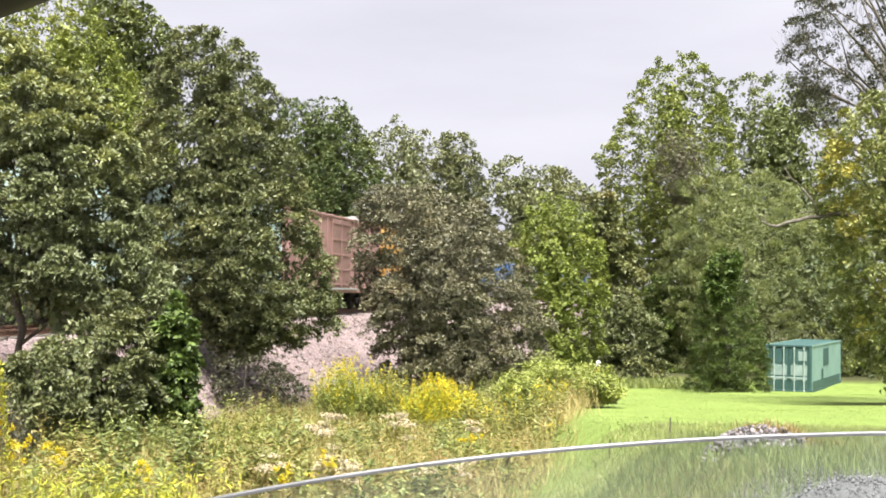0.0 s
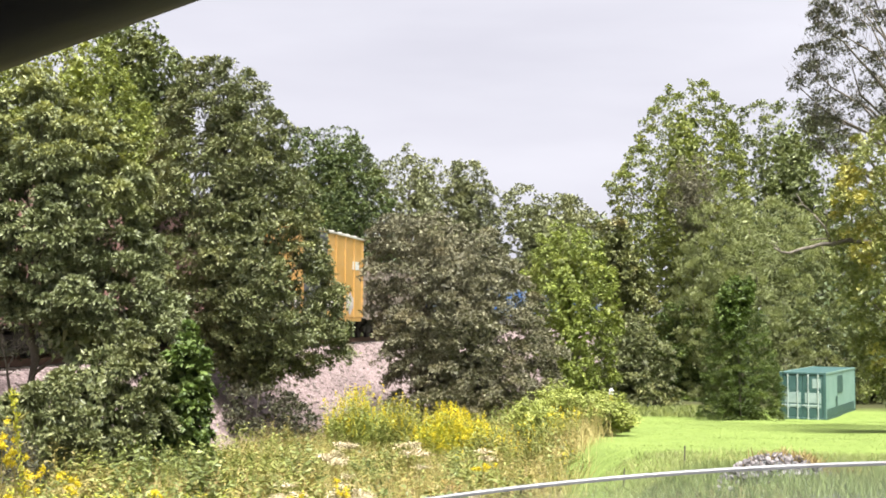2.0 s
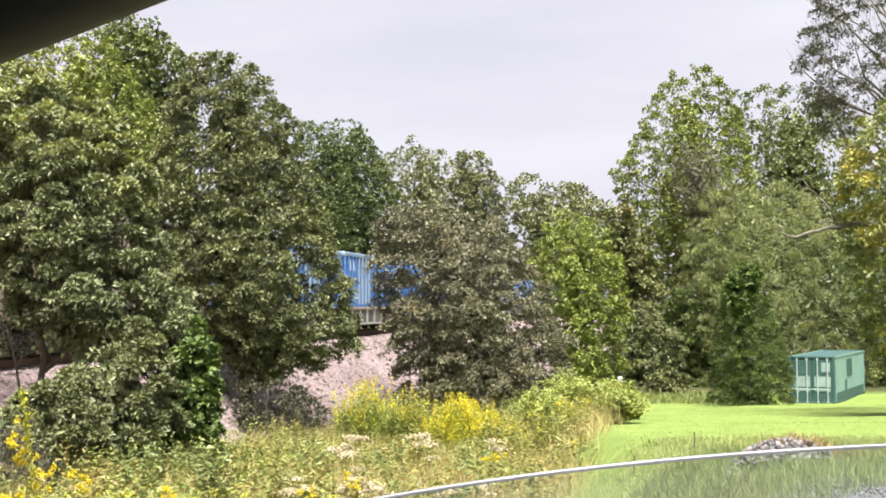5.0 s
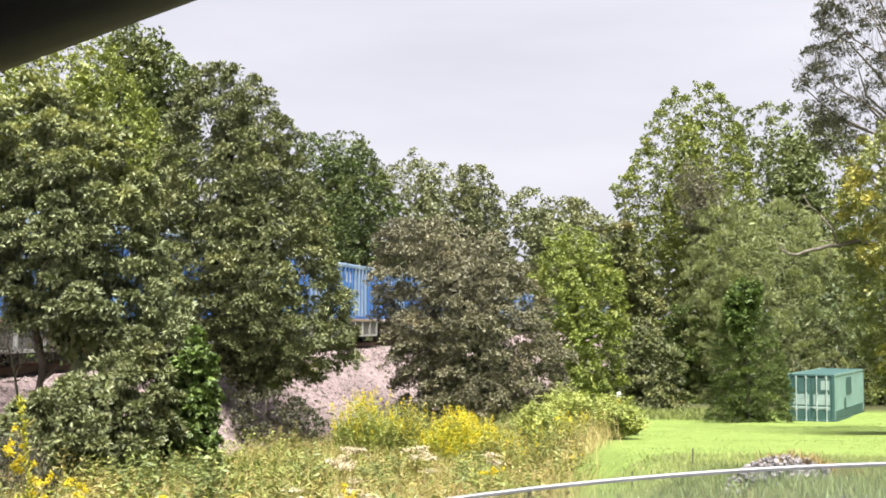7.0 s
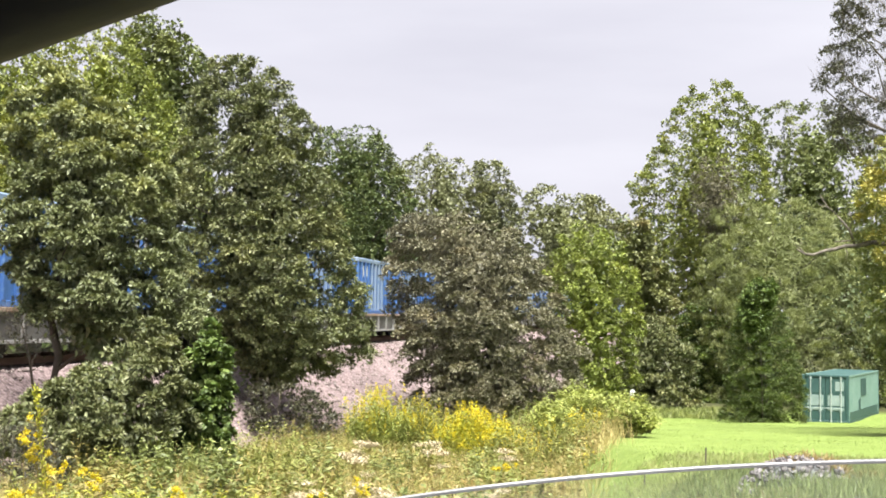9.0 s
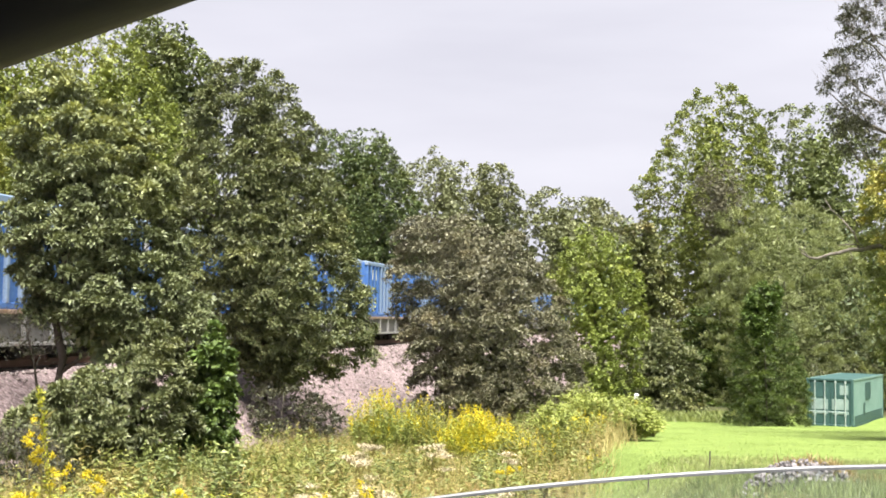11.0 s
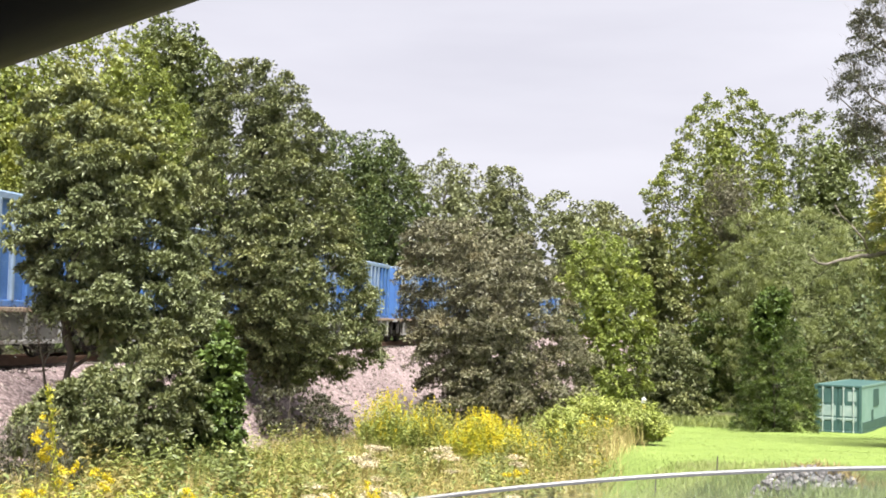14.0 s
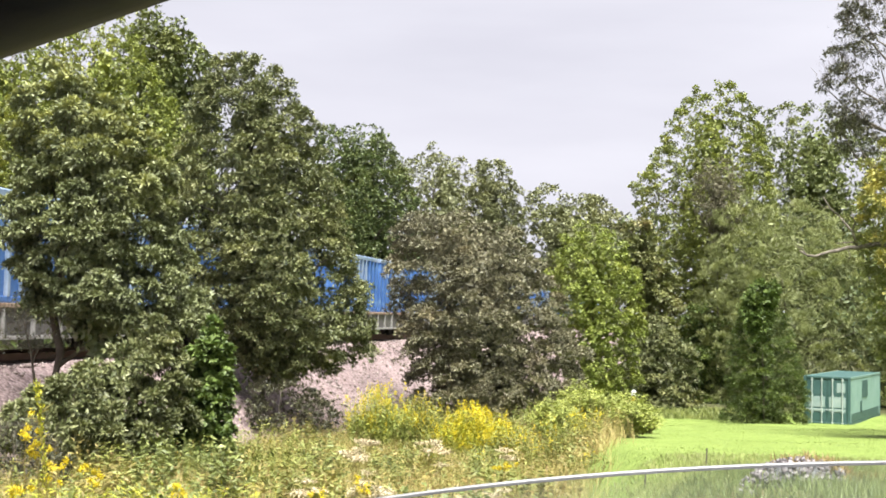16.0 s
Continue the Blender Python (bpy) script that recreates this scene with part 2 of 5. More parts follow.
M = {
    "oak": leaf_material("oak_leaves", (0.079, 0.099, 0.043), (0.154, 0.177, 0.084), (0.274, 0.299, 0.163), (0.300, 0.315, 0.120), 0.45, 0.42, 0.08),
    # yellower oak tint that stands in for light on the crown's top
    "oak_lit": leaf_material("lit_top_oak_leaves", (0.172, 0.187, 0.062), (0.265, 0.281, 0.101), (0.359, 0.374, 0.156), None, 0.5, 0.45, 0.15),
    "dusky": leaf_material("dusky_leaves", (0.066, 0.066, 0.037), (0.135, 0.129, 0.081), (0.264, 0.252, 0.170), (0.191, 0.165, 0.097), 0.5, 0.42, 0.04),
    "bright": leaf_material("bright_leaves", (0.083, 0.111, 0.023), (0.167, 0.201, 0.044), (0.297, 0.328, 0.088), (0.263, 0.275, 0.055), 0.4),
    "wood": leaf_material("woodland_leaves", (0.059, 0.078, 0.025), (0.118, 0.146, 0.049), (0.209, 0.242, 0.093), (0.188, 0.198, 0.063), 0.25),
    # pale, low-contrast leaf colour with the haze of distance painted in
    "far": leaf_material("hazed_far_leaves", (0.124, 0.139, 0.067), (0.161, 0.176, 0.086), (0.213, 0.227, 0.113), (0.187, 0.187, 0.077), 0.15),
    "willow": leaf_material("grey_green_leaves", (0.124, 0.145, 0.058), (0.203, 0.234, 0.099), (0.318, 0.346, 0.168), (0.256, 0.271, 0.102), 0.25),
    "juniper": leaf_material("juniper_leaves", (0.026, 0.045, 0.009), (0.061, 0.092, 0.019), (0.125, 0.167, 0.036), (0.135, 0.172, 0.033), 0.6),
    "maple": leaf_material("maple_leaves", (0.105, 0.136, 0.028), (0.184, 0.230, 0.048), (0.300, 0.346, 0.090), (0.250, 0.259, 0.056), 0.4),
    "yellow": leaf_material("yellowing_leaves", (0.110, 0.135, 0.040), (0.205, 0.228, 0.078), (0.320, 0.335, 0.140), (0.420, 0.360, 0.070), 0.55),
    "rust": leaf_material("rusty_leaves", (0.074, 0.087, 0.033), (0.136, 0.152, 0.058), (0.211, 0.222, 0.094), (0.226, 0.176, 0.078), 0.4),
    "weed": leaf_material("weed_leaves", (0.140, 0.125, 0.037), (0.228, 0.195, 0.059), (0.310, 0.256, 0.093), (0.298, 0.231, 0.096), 0.5),
    "lush": leaf_material("lush_leaves", (0.135, 0.156, 0.037), (0.211, 0.234, 0.059), (0.291, 0.300, 0.093), (0.312, 0.300, 0.074), 0.6),
    "goldenrod": leaf_material("goldenrod_leaves", (0.196, 0.237, 0.023), (0.328, 0.342, 0.031), (0.459, 0.420, 0.047), (0.246, 0.315, 0.039), 0.7),
    "petal": leaf_material("yellow_petals", (0.46, 0.36, 0.010), (0.56, 0.455, 0.016), (0.62, 0.53, 0.04), None, 1.0, 0.6),
    "white_petal": leaf_material("white_petals", (0.312, 0.257, 0.172), (0.421, 0.359, 0.257), (0.530, 0.484, 0.374), None, 1.0, 0.6),
    "dry": leaf_material("dry_grass_blades", (0.254, 0.195, 0.078), (0.390, 0.322, 0.136), (0.507, 0.448, 0.205), (0.292, 0.303, 0.087), 0.6),
    "grass": leaf_material("grass_blades", (0.078, 0.113, 0.035), (0.156, 0.207, 0.074), (0.257, 0.304, 0.129), (0.265, 0.257, 0.125), 0.5),
    "lawn": leaf_material("lawn_blades", (0.149, 0.213, 0.047), (0.203, 0.271, 0.069), (0.259, 0.327, 0.099), (0.253, 0.289, 0.080), 0.2),
    "vine": leaf_material("vine_leaves", (0.047, 0.078, 0.020), (0.098, 0.148, 0.039), (0.179, 0.238, 0.074), None, 0.8),
    "nettle": leaf_material("nettle_leaves", (0.088, 0.114, 0.035), (0.172, 0.207, 0.066), (0.275, 0.303, 0.109), (0.228, 0.248, 0.058), 0.6),
    "brown": leaf_material("withered_brown_stalks", (0.101, 0.058, 0.027), (0.218, 0.133, 0.058), (0.343, 0.234, 0.117), None, 0.6),
    "oak_dark": leaf_material("dark_oak_leaves", (0.060, 0.076, 0.031), (0.126, 0.145, 0.060), (0.245, 0.256, 0.130), (0.205, 0.208, 0.076), 0.45, 0.42, 0.08),
    "fringe": leaf_material("bleached_short_grass", (0.160, 0.191, 0.066), (0.234, 0.269, 0.101), (0.312, 0.328, 0.148), (0.312, 0.269, 0.133), 0.5),
    "shrub": leaf_material("pale_shrub_leaves", (0.179, 0.215, 0.055), (0.273, 0.316, 0.078), (0.367, 0.398, 0.125), (0.343, 0.370, 0.090), 0.6),
    "deep": leaf_material("deep_green_leaves", (0.038, 0.063, 0.019), (0.082, 0.114, 0.036), (0.160, 0.193, 0.067), (0.181, 0.195, 0.047), 0.2),
    "twiggy": leaf_material("thin_dull_leaves", (0.023, 0.023, 0.016), (0.055, 0.056, 0.033), (0.117, 0.121, 0.066), None, 0.6),
    "withered": leaf_material("withered_grey_brown_leaves", (0.085, 0.080, 0.055), (0.135, 0.128, 0.088), (0.20, 0.19, 0.135), None, 0.4),
    "bark": surface("grey_brown_bark", (0.066, 0.053, 0.040), (0.123, 0.106, 0.084), 4, 0.95, 0, 30, 0.8, 0.03),
    "deadwood": surface("bleached_dead_wood", (0.19, 0.165, 0.14), (0.045, 0.037, 0.030), 4, 0.9, 0, 40, 0.6, 0.02),
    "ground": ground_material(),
    "ballast": stone_material("crushed_pinkish_stone", [(0.140, 0.102, 0.102), (0.246, 0.188, 0.186), (0.345, 0.278, 0.278)], 0.075),
    "rubble": surface("grey_broken_stone", (0.075, 0.076, 0.080), (0.15, 0.15, 0.157), 9, 0.9, 0, 50, 0.5, 0.01),
    "rail": surface("rusty_rail_steel", (0.114, 0.066, 0.044), (0.176, 0.106, 0.075), 3, 0.7, 0.4, 60, 0.3, 0.004),
    "tie": surface("creosoted_timber", (0.053, 0.044, 0.037), (0.106, 0.088, 0.075), 5, 0.95, 0, 50, 0.6, 0.01),
    "pink": surface("faded_red_paint", (0.264, 0.136, 0.128), (0.352, 0.207, 0.194), 0.9, 0.75, 0, 25, 0.15, 0.004, (0.211, 0.132, 0.114)),
    "pink_door": surface("dull_brown_red_paint", (0.194, 0.101, 0.092), (0.264, 0.154, 0.141), 1.1, 0.75, 0, 25, 0.15, 0.004, (0.141, 0.088, 0.079)),
    "amber": surface("amber_yellow_paint", (0.458, 0.251, 0.066), (0.528, 0.304, 0.097), 0.8, 0.6, 0, 25, 0.12, 0.004, (0.440, 0.273, 0.114)),
    "spray": surface("pale_sprayed_paint", (0.387, 0.343, 0.352), (0.493, 0.475, 0.493), 1.6, 0.6, 0, 20, 0.1, 0.003, (0.440, 0.264, 0.246)),
    "white_roof": surface("weathered_white_roof", (0.405, 0.387, 0.370), (0.510, 0.493, 0.475), 1.0, 0.7, 0, 20, 0.1, 0.003),
    "dark_door": surface("dark_slate_paint", (0.048, 0.051, 0.060), (0.084, 0.086, 0.097), 1.4, 0.6, 0, 25, 0.1, 0.003),
    "letter": surface("chalky_white_paint", (0.528, 0.528, 0.546), (0.651, 0.651, 0.660), 3, 0.7, 0, 30, 0.1, 0.002),
    "teal": surface("pale_teal_paint", (0.299, 0.414, 0.405), (0.396, 0.502, 0.493), 0.9, 0.7, 0, 25, 0.12, 0.004, (0.229, 0.264, 0.246)),
    "gondola": surface("grey_brown_gondola_paint", (0.176, 0.145, 0.123), (0.255, 0.220, 0.194), 0.8, 0.8, 0, 25, 0.2, 0.004, (0.264, 0.141, 0.106)),
    "blue": surface("blue_container_paint", (0.040, 0.106, 0.299), (0.057, 0.145, 0.370), 0.7, 0.5, 0, 25, 0.1, 0.003, (0.106, 0.194, 0.370)),
    "pale_blue": surface("faded_blue_paint", (0.158, 0.233, 0.352), (0.229, 0.286, 0.378), 0.7, 0.6, 0, 25, 0.1, 0.003, (0.097, 0.167, 0.317)),
    "sill": surface("dirty_white_steel", (0.220, 0.216, 0.211), (0.317, 0.312, 0.308), 1.0, 0.75, 0, 25, 0.15, 0.004, (0.176, 0.136, 0.110)),
    # plates behind the ribs: recess shade painted as a darker grey
    "sill_plate": surface("shaded_grey_steel", (0.075, 0.070, 0.069), (0.132, 0.128, 0.123), 1.2, 0.8, 0, 25, 0.15, 0.004),
    "rust_rail": surface("orange_brown_steel", (0.211, 0.132, 0.088), (0.299, 0.238, 0.194), 1.5, 0.8, 0, 30, 0.2, 0.004),
    "black": surface("black_running_gear", (0.016, 0.015, 0.014), (0.040, 0.035, 0.032), 4, 0.8, 0.2, 40, 0.4, 0.006),
    # doors, frame and roof take a darker green than the side walls
    "green_steel": surface("dark_green_container_steel", (0.024, 0.069, 0.064), (0.035, 0.088, 0.084), 1.2, 0.6, 0, 30, 0.1, 0.003, (0.053, 0.110, 0.102)),
    "pale_green": surface("pale_green_container_steel", (0.119, 0.207, 0.180), (0.163, 0.251, 0.220), 0.8, 0.65, 0, 30, 0.1, 0.003),
    "sheet": surface("whitish_weathered_panel", (0.176, 0.251, 0.238), (0.264, 0.334, 0.317), 2.0, 0.6, 0, 30, 0.1, 0.003),
    "zinc": surface("galvanised_bar", (0.317, 0.387, 0.374), (0.405, 0.466, 0.458), 5, 0.45, 0.3, 40, 0.1, 0.002),
    "trim": surface("black_soft_plastic", (0.0028, 0.0028, 0.0036), (0.0055, 0.0052, 0.0068), 9, 0.6, 0, 220, 0.2, 0.0006),
    "door_panel": surface("grey_plastic", (0.05, 0.05, 0.052), (0.07, 0.07, 0.072), 9, 0.7, 0, 200, 0.2, 0.0006),
}


def glass_materials():
    m, nt, b, out = material("car_glass")
    b.inputs["Base Color"].default_value = (0.93, 0.965, 0.95, 1)
    b.inputs["Transmission Weight"].default_value = 1.0
    b.inputs["Roughness"].default_value = 0.0
    b.inputs["IOR"].default_value = 1.45
    film = nt.nodes.new("ShaderNodeBsdfDiffuse")  # thin dusty film
    film.inputs["Color"].default_value = (0.62, 0.66, 0.66, 1)
    s = nt.nodes.new("ShaderNodeMixShader")
    n = noise_of(nt, 7, 4, 0.6)
    r = nt.nodes.new("ShaderNodeMapRange")
    r.inputs["To Min"].default_value, r.inputs["To Max"].default_value = 0.015, 0.05
    nt.links.new(n, r.inputs["Value"])
    nt.links.new(r.outputs[0], s.inputs[0])
    nt.links.new(b.outputs[0], s.inputs[1])
    nt.links.new(film.outputs[0], s.inputs[2])
    nt.links.new(s.outputs[0], out.inputs["Surface"])
    e, nt, b, _ = material("ground_glass_edge")
    nt.links.new(ramp(nt, noise_of(nt, 60, 3), [(0.3, (0.085, 0.085, 0.092)), (0.7, (0.12, 0.122, 0.132))]), b.inputs["Base Color"])
    b.inputs["Roughness"].default_value = 0.4
    return m, e


M["glass"], M["glass_edge"] = glass_materials()

# ---- building helpers ----
rng = np.random.default_rng(7)


def raw_mesh(name, verts, tris, mat):
    """A mesh from arrays of corners and triangles."""
    me = bpy.data.meshes.new(name)
    verts, tris = np.asarray(verts, np.float32), np.asarray(tris, np.int32)
    me.vertices.add(len(verts))
    me.vertices.foreach_set("co", verts.ravel())
    me.loops.add(tris.size)
    me.loops.foreach_set("vertex_index", tris.ravel())
    me.polygons.add(len(tris))
    me.polygons.foreach_set("loop_start", np.arange(0, tris.size, 3, dtype=np.int32))
    me.update(calc_edges=True)
    me.validate()
    me.materials.append(mat)
    return me


def part(name, bm, mat, parent, label="", smooth=False):
    me = bpy.data.meshes.new(name)
    bm.to_mesh(me)
    bm.free()
    me.materials.append(mat)
    if smooth:
        for p in me.polygons:
            p.use_smooth = True
    ob = new(name, me)
    ob.parent = parent
    return tagged(ob, label)


def add_box(bm, lo, hi, bevel=0.0):
    """A box between two corners, with its edges taken off."""
    lo, hi = Vector(lo), Vector(hi)
    r = bmesh.ops.create_cube(bm, size=1.0, matrix=Matrix.Translation((lo + hi) / 2) @ Matrix.Diagonal((*(hi - lo), 1)))
    if bevel:
        es = list({e for v in r["verts"] for e in v.link_edges})
        bmesh.ops.bevel(bm, geom=es, offset=bevel, segments=1, affect="EDGES")


def box(lo, hi, bevel=0.0):
    bm = bmesh.new()
    add_box(bm, lo, hi, bevel)
    return bm


def add_rod(bm, a, b, r, r2=None, seg=8):
    a, b = Vector(a), Vector(b)
    d = b - a
    m = Matrix.Translation((a + b) / 2) @ d.to_track_quat("Z", "Y").to_matrix().to_4x4()
    bmesh.ops.create_cone(bm, cap_ends=True, segments=seg, radius1=r, radius2=r if r2 is None else r2, depth=d.length, matrix=m)


def rod(a, b, r, r2=None, seg=8):
    bm = bmesh.new()
    add_rod(bm, a, b, r, r2, seg)
    return bm


def tube(points, radii, seg=7):
    """A tapered bent tube through points."""
    bm = bmesh.new()
    rings = []
    for i, p in enumerate(points):
        d = Vector(points[min(i + 1, len(points) - 1)]) - Vector(points[max(i - 1, 0)])
        q = d.to_track_quat("Z", "Y")
        rings.append([bm.verts.new(Vector(p) + q @ Vector((math.cos(a) * radii[i], math.sin(a) * radii[i], 0))) for a in [k * math.tau / seg for k in range(seg)]])
    for a, b in zip(rings, rings[1:]):
        for k in range(seg):
            bm.faces.new((a[k], a[(k + 1) % seg], b[(k + 1) % seg], b[k]))
    bm.faces.new(rings[0][::-1])
    bm.faces.new(rings[-1])
    return bm


def unit(v):
    return v / np.maximum(np.linalg.norm(v, axis=-1, keepdims=True), 1e-9)


def leaves(points, axes, ups, lengths, widths):
    """Corner and triangle arrays of folded leaves that start at points and reach along axes."""
    n = len(points)
    a = unit(axes)
    side = unit(np.cross(a, ups + rng.normal(0, 0.05, (n, 3))))
    up = np.cross(side, a)
    L, W = np.broadcast_to(lengths, n)[:, None], np.broadcast_to(widths, n)[:, None]
    mid = points + a * L * 0.5
    v = np.stack([points, mid - side * W / 2 + up * W * 0.14, points + a * L - up * W * 0.3, mid + side * W / 2 + up * W * 0.14], 1).reshape(-1, 3)
    i = np.arange(n)[:, None] * 4
    t = np.stack([i + [0, 1, 2], i + [0, 2, 3]], 1).reshape(-1, 3)
    return v, t


def joined(pieces):
    vs, ts, k = [], [], 0
    for v, t in pieces:
        vs.append(v)
        ts.append(t + k)
        k += len(v)
    return np.concatenate(vs), np.concatenate(ts)


def tufts(points, outward, k, length, width, spread=0.9, droop=0.25):
    """Rosettes of k leaves round each point, opening outward."""
    n = len(points)
    p = np.repeat(points, k, 0)
    o = unit(np.repeat(outward, k, 0))
    d = unit(o + spread * unit(rng.normal(0, 1, (n * k, 3))) - np.array([0, 0, droop]))
    s = rng.uniform(0.65, 1.3, n * k)
    return leaves(p + d * 0.15 * length, d, 0.5 * o + [0, 0, 0.6] + 0.3 * rng.normal(0, 1, (n * k, 3)), length * s, width * s)


# ---- the lie of the land ----
TRACK_AT, TRACK_WAY = np.array([-3.37, 61.0]), np.array([0.196, 0.9806])
TRACK_SIDE = np.array([0.9806, -0.196])
RAIL_TOP, TRACK_IN = 0.38, 1.5
BANK_TOP = RAIL_TOP - 0.23


def track_offset(x, y):
    return (x - TRACK_AT[0]) * TRACK_SIDE[0] + (y - TRACK_AT[1]) * TRACK_SIDE[1] + TRACK_IN


def ease(v, lo, hi):
    t = np.clip((v - lo) / (hi - lo), 0, 1)
    return t * t * (3 - 2 * t)


def ground(x, y):
    """The height of the ground: a bank that falls away from the road, a dip under the meadow, higher land behind the line."""
    x, y = np.asarray(x, float), np.asarray(y, float)
    z = np.where(y < 9, 0.125, 0.75 - 0.0715 * np.clip(y, 9, 66))
    z = z - 0.9 * ease(-x, -3.3, -1.5) * ease(y, 4, 9) * (1 - ease(y, 26, 44))
    z = z + 0.06 * np.sin(x * 0.8 + 1.3) * np.sin(y * 0.55) * ease(y, 8, 20)
    off = track_offset(x, y)
    z = z + ease(-off, 1.0, 9.0) * (0.05 - z) + ease(-off, 8, 60) * 4.0
    return z


def height(x, y):
    """Ground or bank of crushed stone, whichever is higher."""
    off = np.abs(track_offset(np.asarray(x, float), np.asarray(y, float)))
    return np.maximum(ground(x, y), BANK_TOP - np.maximum(off - 2.1, 0) / 1.55)


# ---- the ground, the stone bank and the line ----


def make_ground():
    u = np.linspace(-1, 1, 150)
    xs = 24 * u + 900 * u ** 7
    v = np.linspace(0, 1, 190)
    ys = -60 + 175 * v + 1500 * v ** 9
    gx, gy = np.meshgrid(xs, ys)
    z = ground(gx, gy)
    verts = np.stack([gx, gy, z], -1).reshape(-1, 3)
    i = (np.arange(len(ys) - 1)[:, None] * len(xs) + np.arange(len(xs) - 1)).ravel()
    n = len(xs)
    tris = np.concatenate([np.stack([i, i + 1, i + n + 1], 1), np.stack([i, i + n + 1, i + n], 1)])
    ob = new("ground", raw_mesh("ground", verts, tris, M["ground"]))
    tagged(ob, "grassy sloping ground with a mown lawn and weedy soil", "ground", kind="structure")


def along(s, off, z):
    """A place beside the line: s metres along it, off metres from its middle towards the road."""
    q = TRACK_AT + TRACK_WAY * s + TRACK_SIDE * (off - TRACK_IN)
    return (q[0], q[1], z)


def make_ballast():
    s = np.arange(-110, 300, 0.9)
    offs = np.array([-11, -7, -4.5, -3, -2.1, -1.4, -0.7, 0, 0.7, 1.4, 2.1, 2.8, 3.5, 4.3, 5.1, 5.9, 6.8, 7.8, 9.0, 10.2])
    S, O = np.meshgrid(s, offs, indexing="ij")
    Z = BANK_TOP - np.maximum(np.abs(O) - 2.1, 0) / 1.55 + rng.normal(0, 0.035, O.shape)
    q = TRACK_AT + S[..., None] * TRACK_WAY + (O[..., None] - TRACK_IN + rng.normal(0, 0.05, (*O.shape, 1))) * TRACK_SIDE
    verts = np.concatenate([q, Z[..., None]], -1).reshape(-1, 3)
    n = len(offs)
    i = (np.arange(len(s) - 1)[:, None] * n + np.arange(n - 1)).ravel()
    tris = np.concatenate([np.stack([i, i + n, i + n + 1], 1), np.stack([i, i + n + 1, i + 1], 1)])
    bank = new("ballast_bank", raw_mesh("ballast_bank", verts, tris, M["ballast"]))
    tagged(bank, "bank of pale pinkish crushed stone under the railway line", "railway bank", kind="structure")
    # loose stones proud of the bank
    k = 8500
    s, o = rng.uniform(-42, 16, k), rng.uniform(1.6, 9.5, k)
    q = TRACK_AT + s[:, None] * TRACK_WAY + (o[:, None] - TRACK_IN) * TRACK_SIDE
    z = BANK_TOP - np.maximum(o - 2.1, 0) / 1.55 + 0.005
    base = np.array([(1, 0, 0), (-1, 0, 0), (0, 1, 0), (0, -1, 0), (0, 0, 1), (0, 0, -1)], float)
    face = np.array([(0, 2, 4), (2, 1, 4), (1, 3, 4), (3, 0, 4), (2, 0, 5), (1, 2, 5), (3, 1, 5), (0, 3, 5)])
    size = rng.uniform(0.03, 0.075, (k, 1, 1))
    v = base[None] * size * rng.uniform(0.6, 1.3, (k, 6, 1)) + np.concatenate([q, z[:, None]], 1)[:, None]
    t = face[None] + np.arange(k)[:, None, None] * 6
    ob = new("loose_ballast", raw_mesh("loose_ballast", v.reshape(-1, 3), t.reshape(-1, 3), M["loose_stone"]))
    tagged(ob, "loose pale pinkish crushed stones on the railway bank", "stones", kind="stuff")


def make_track():
    track = tagged(new("railway_track"), "rusty rails on dark timber sleepers in crushed stone", "railway track", kind="structure")
    for off in (-0.75, 0.75):
        bm = bmesh.new()
        for lo, hi, w in ((0.0, 0.02, 0.07), (0.02, 0.12, 0.012), (0.12, 0.165, 0.036)):
            corners = [along(s, off + side * w, RAIL_TOP - 0.165 + z) for s in (-110, 300) for side in (-1, 1) for z in (lo, hi)]
            vs = [bm.verts.new(c) for c in corners]
            for f in ((0, 1, 3, 2), (4, 6, 7, 5), (0, 4, 5, 1), (2, 3, 7, 6), (1, 5, 7, 3), (0, 2, 6, 4)):
                bm.faces.new([vs[j] for j in f])
        part("rail", bm, M["rail"], track, "rusty steel rail")
    sleeper = bpy.data.meshes.new("sleeper")
    bm = box((-1.28, -0.11, -0.15), (1.28, 0.11, 0.03), 0.012)
    bm.to_mesh(sleeper)
    bm.free()
    sleeper.materials.append(M["tie"])
    turn = math.atan2(TRACK_SIDE[1], TRACK_SIDE[0])
    for j in range(130):
        ob = new("sleeper", sleeper)
        ob.parent = track
        ob.matrix_basis = Matrix.Translation(along(-44 + j * 0.55, 0, RAIL_TOP - 0.198)) @ Matrix.Rotation(turn + rng.normal(0, 0.01), 4, "Z")


make_ground()
M["loose_stone"] = leaf_material("loose_pinkish_stones", (0.133, 0.105, 0.104), (0.207, 0.168, 0.166), (0.289, 0.246, 0.244), None, 0.8, 0.9, 0.0)
make_ballast()
make_track()

# ---- trees and shrubs ----


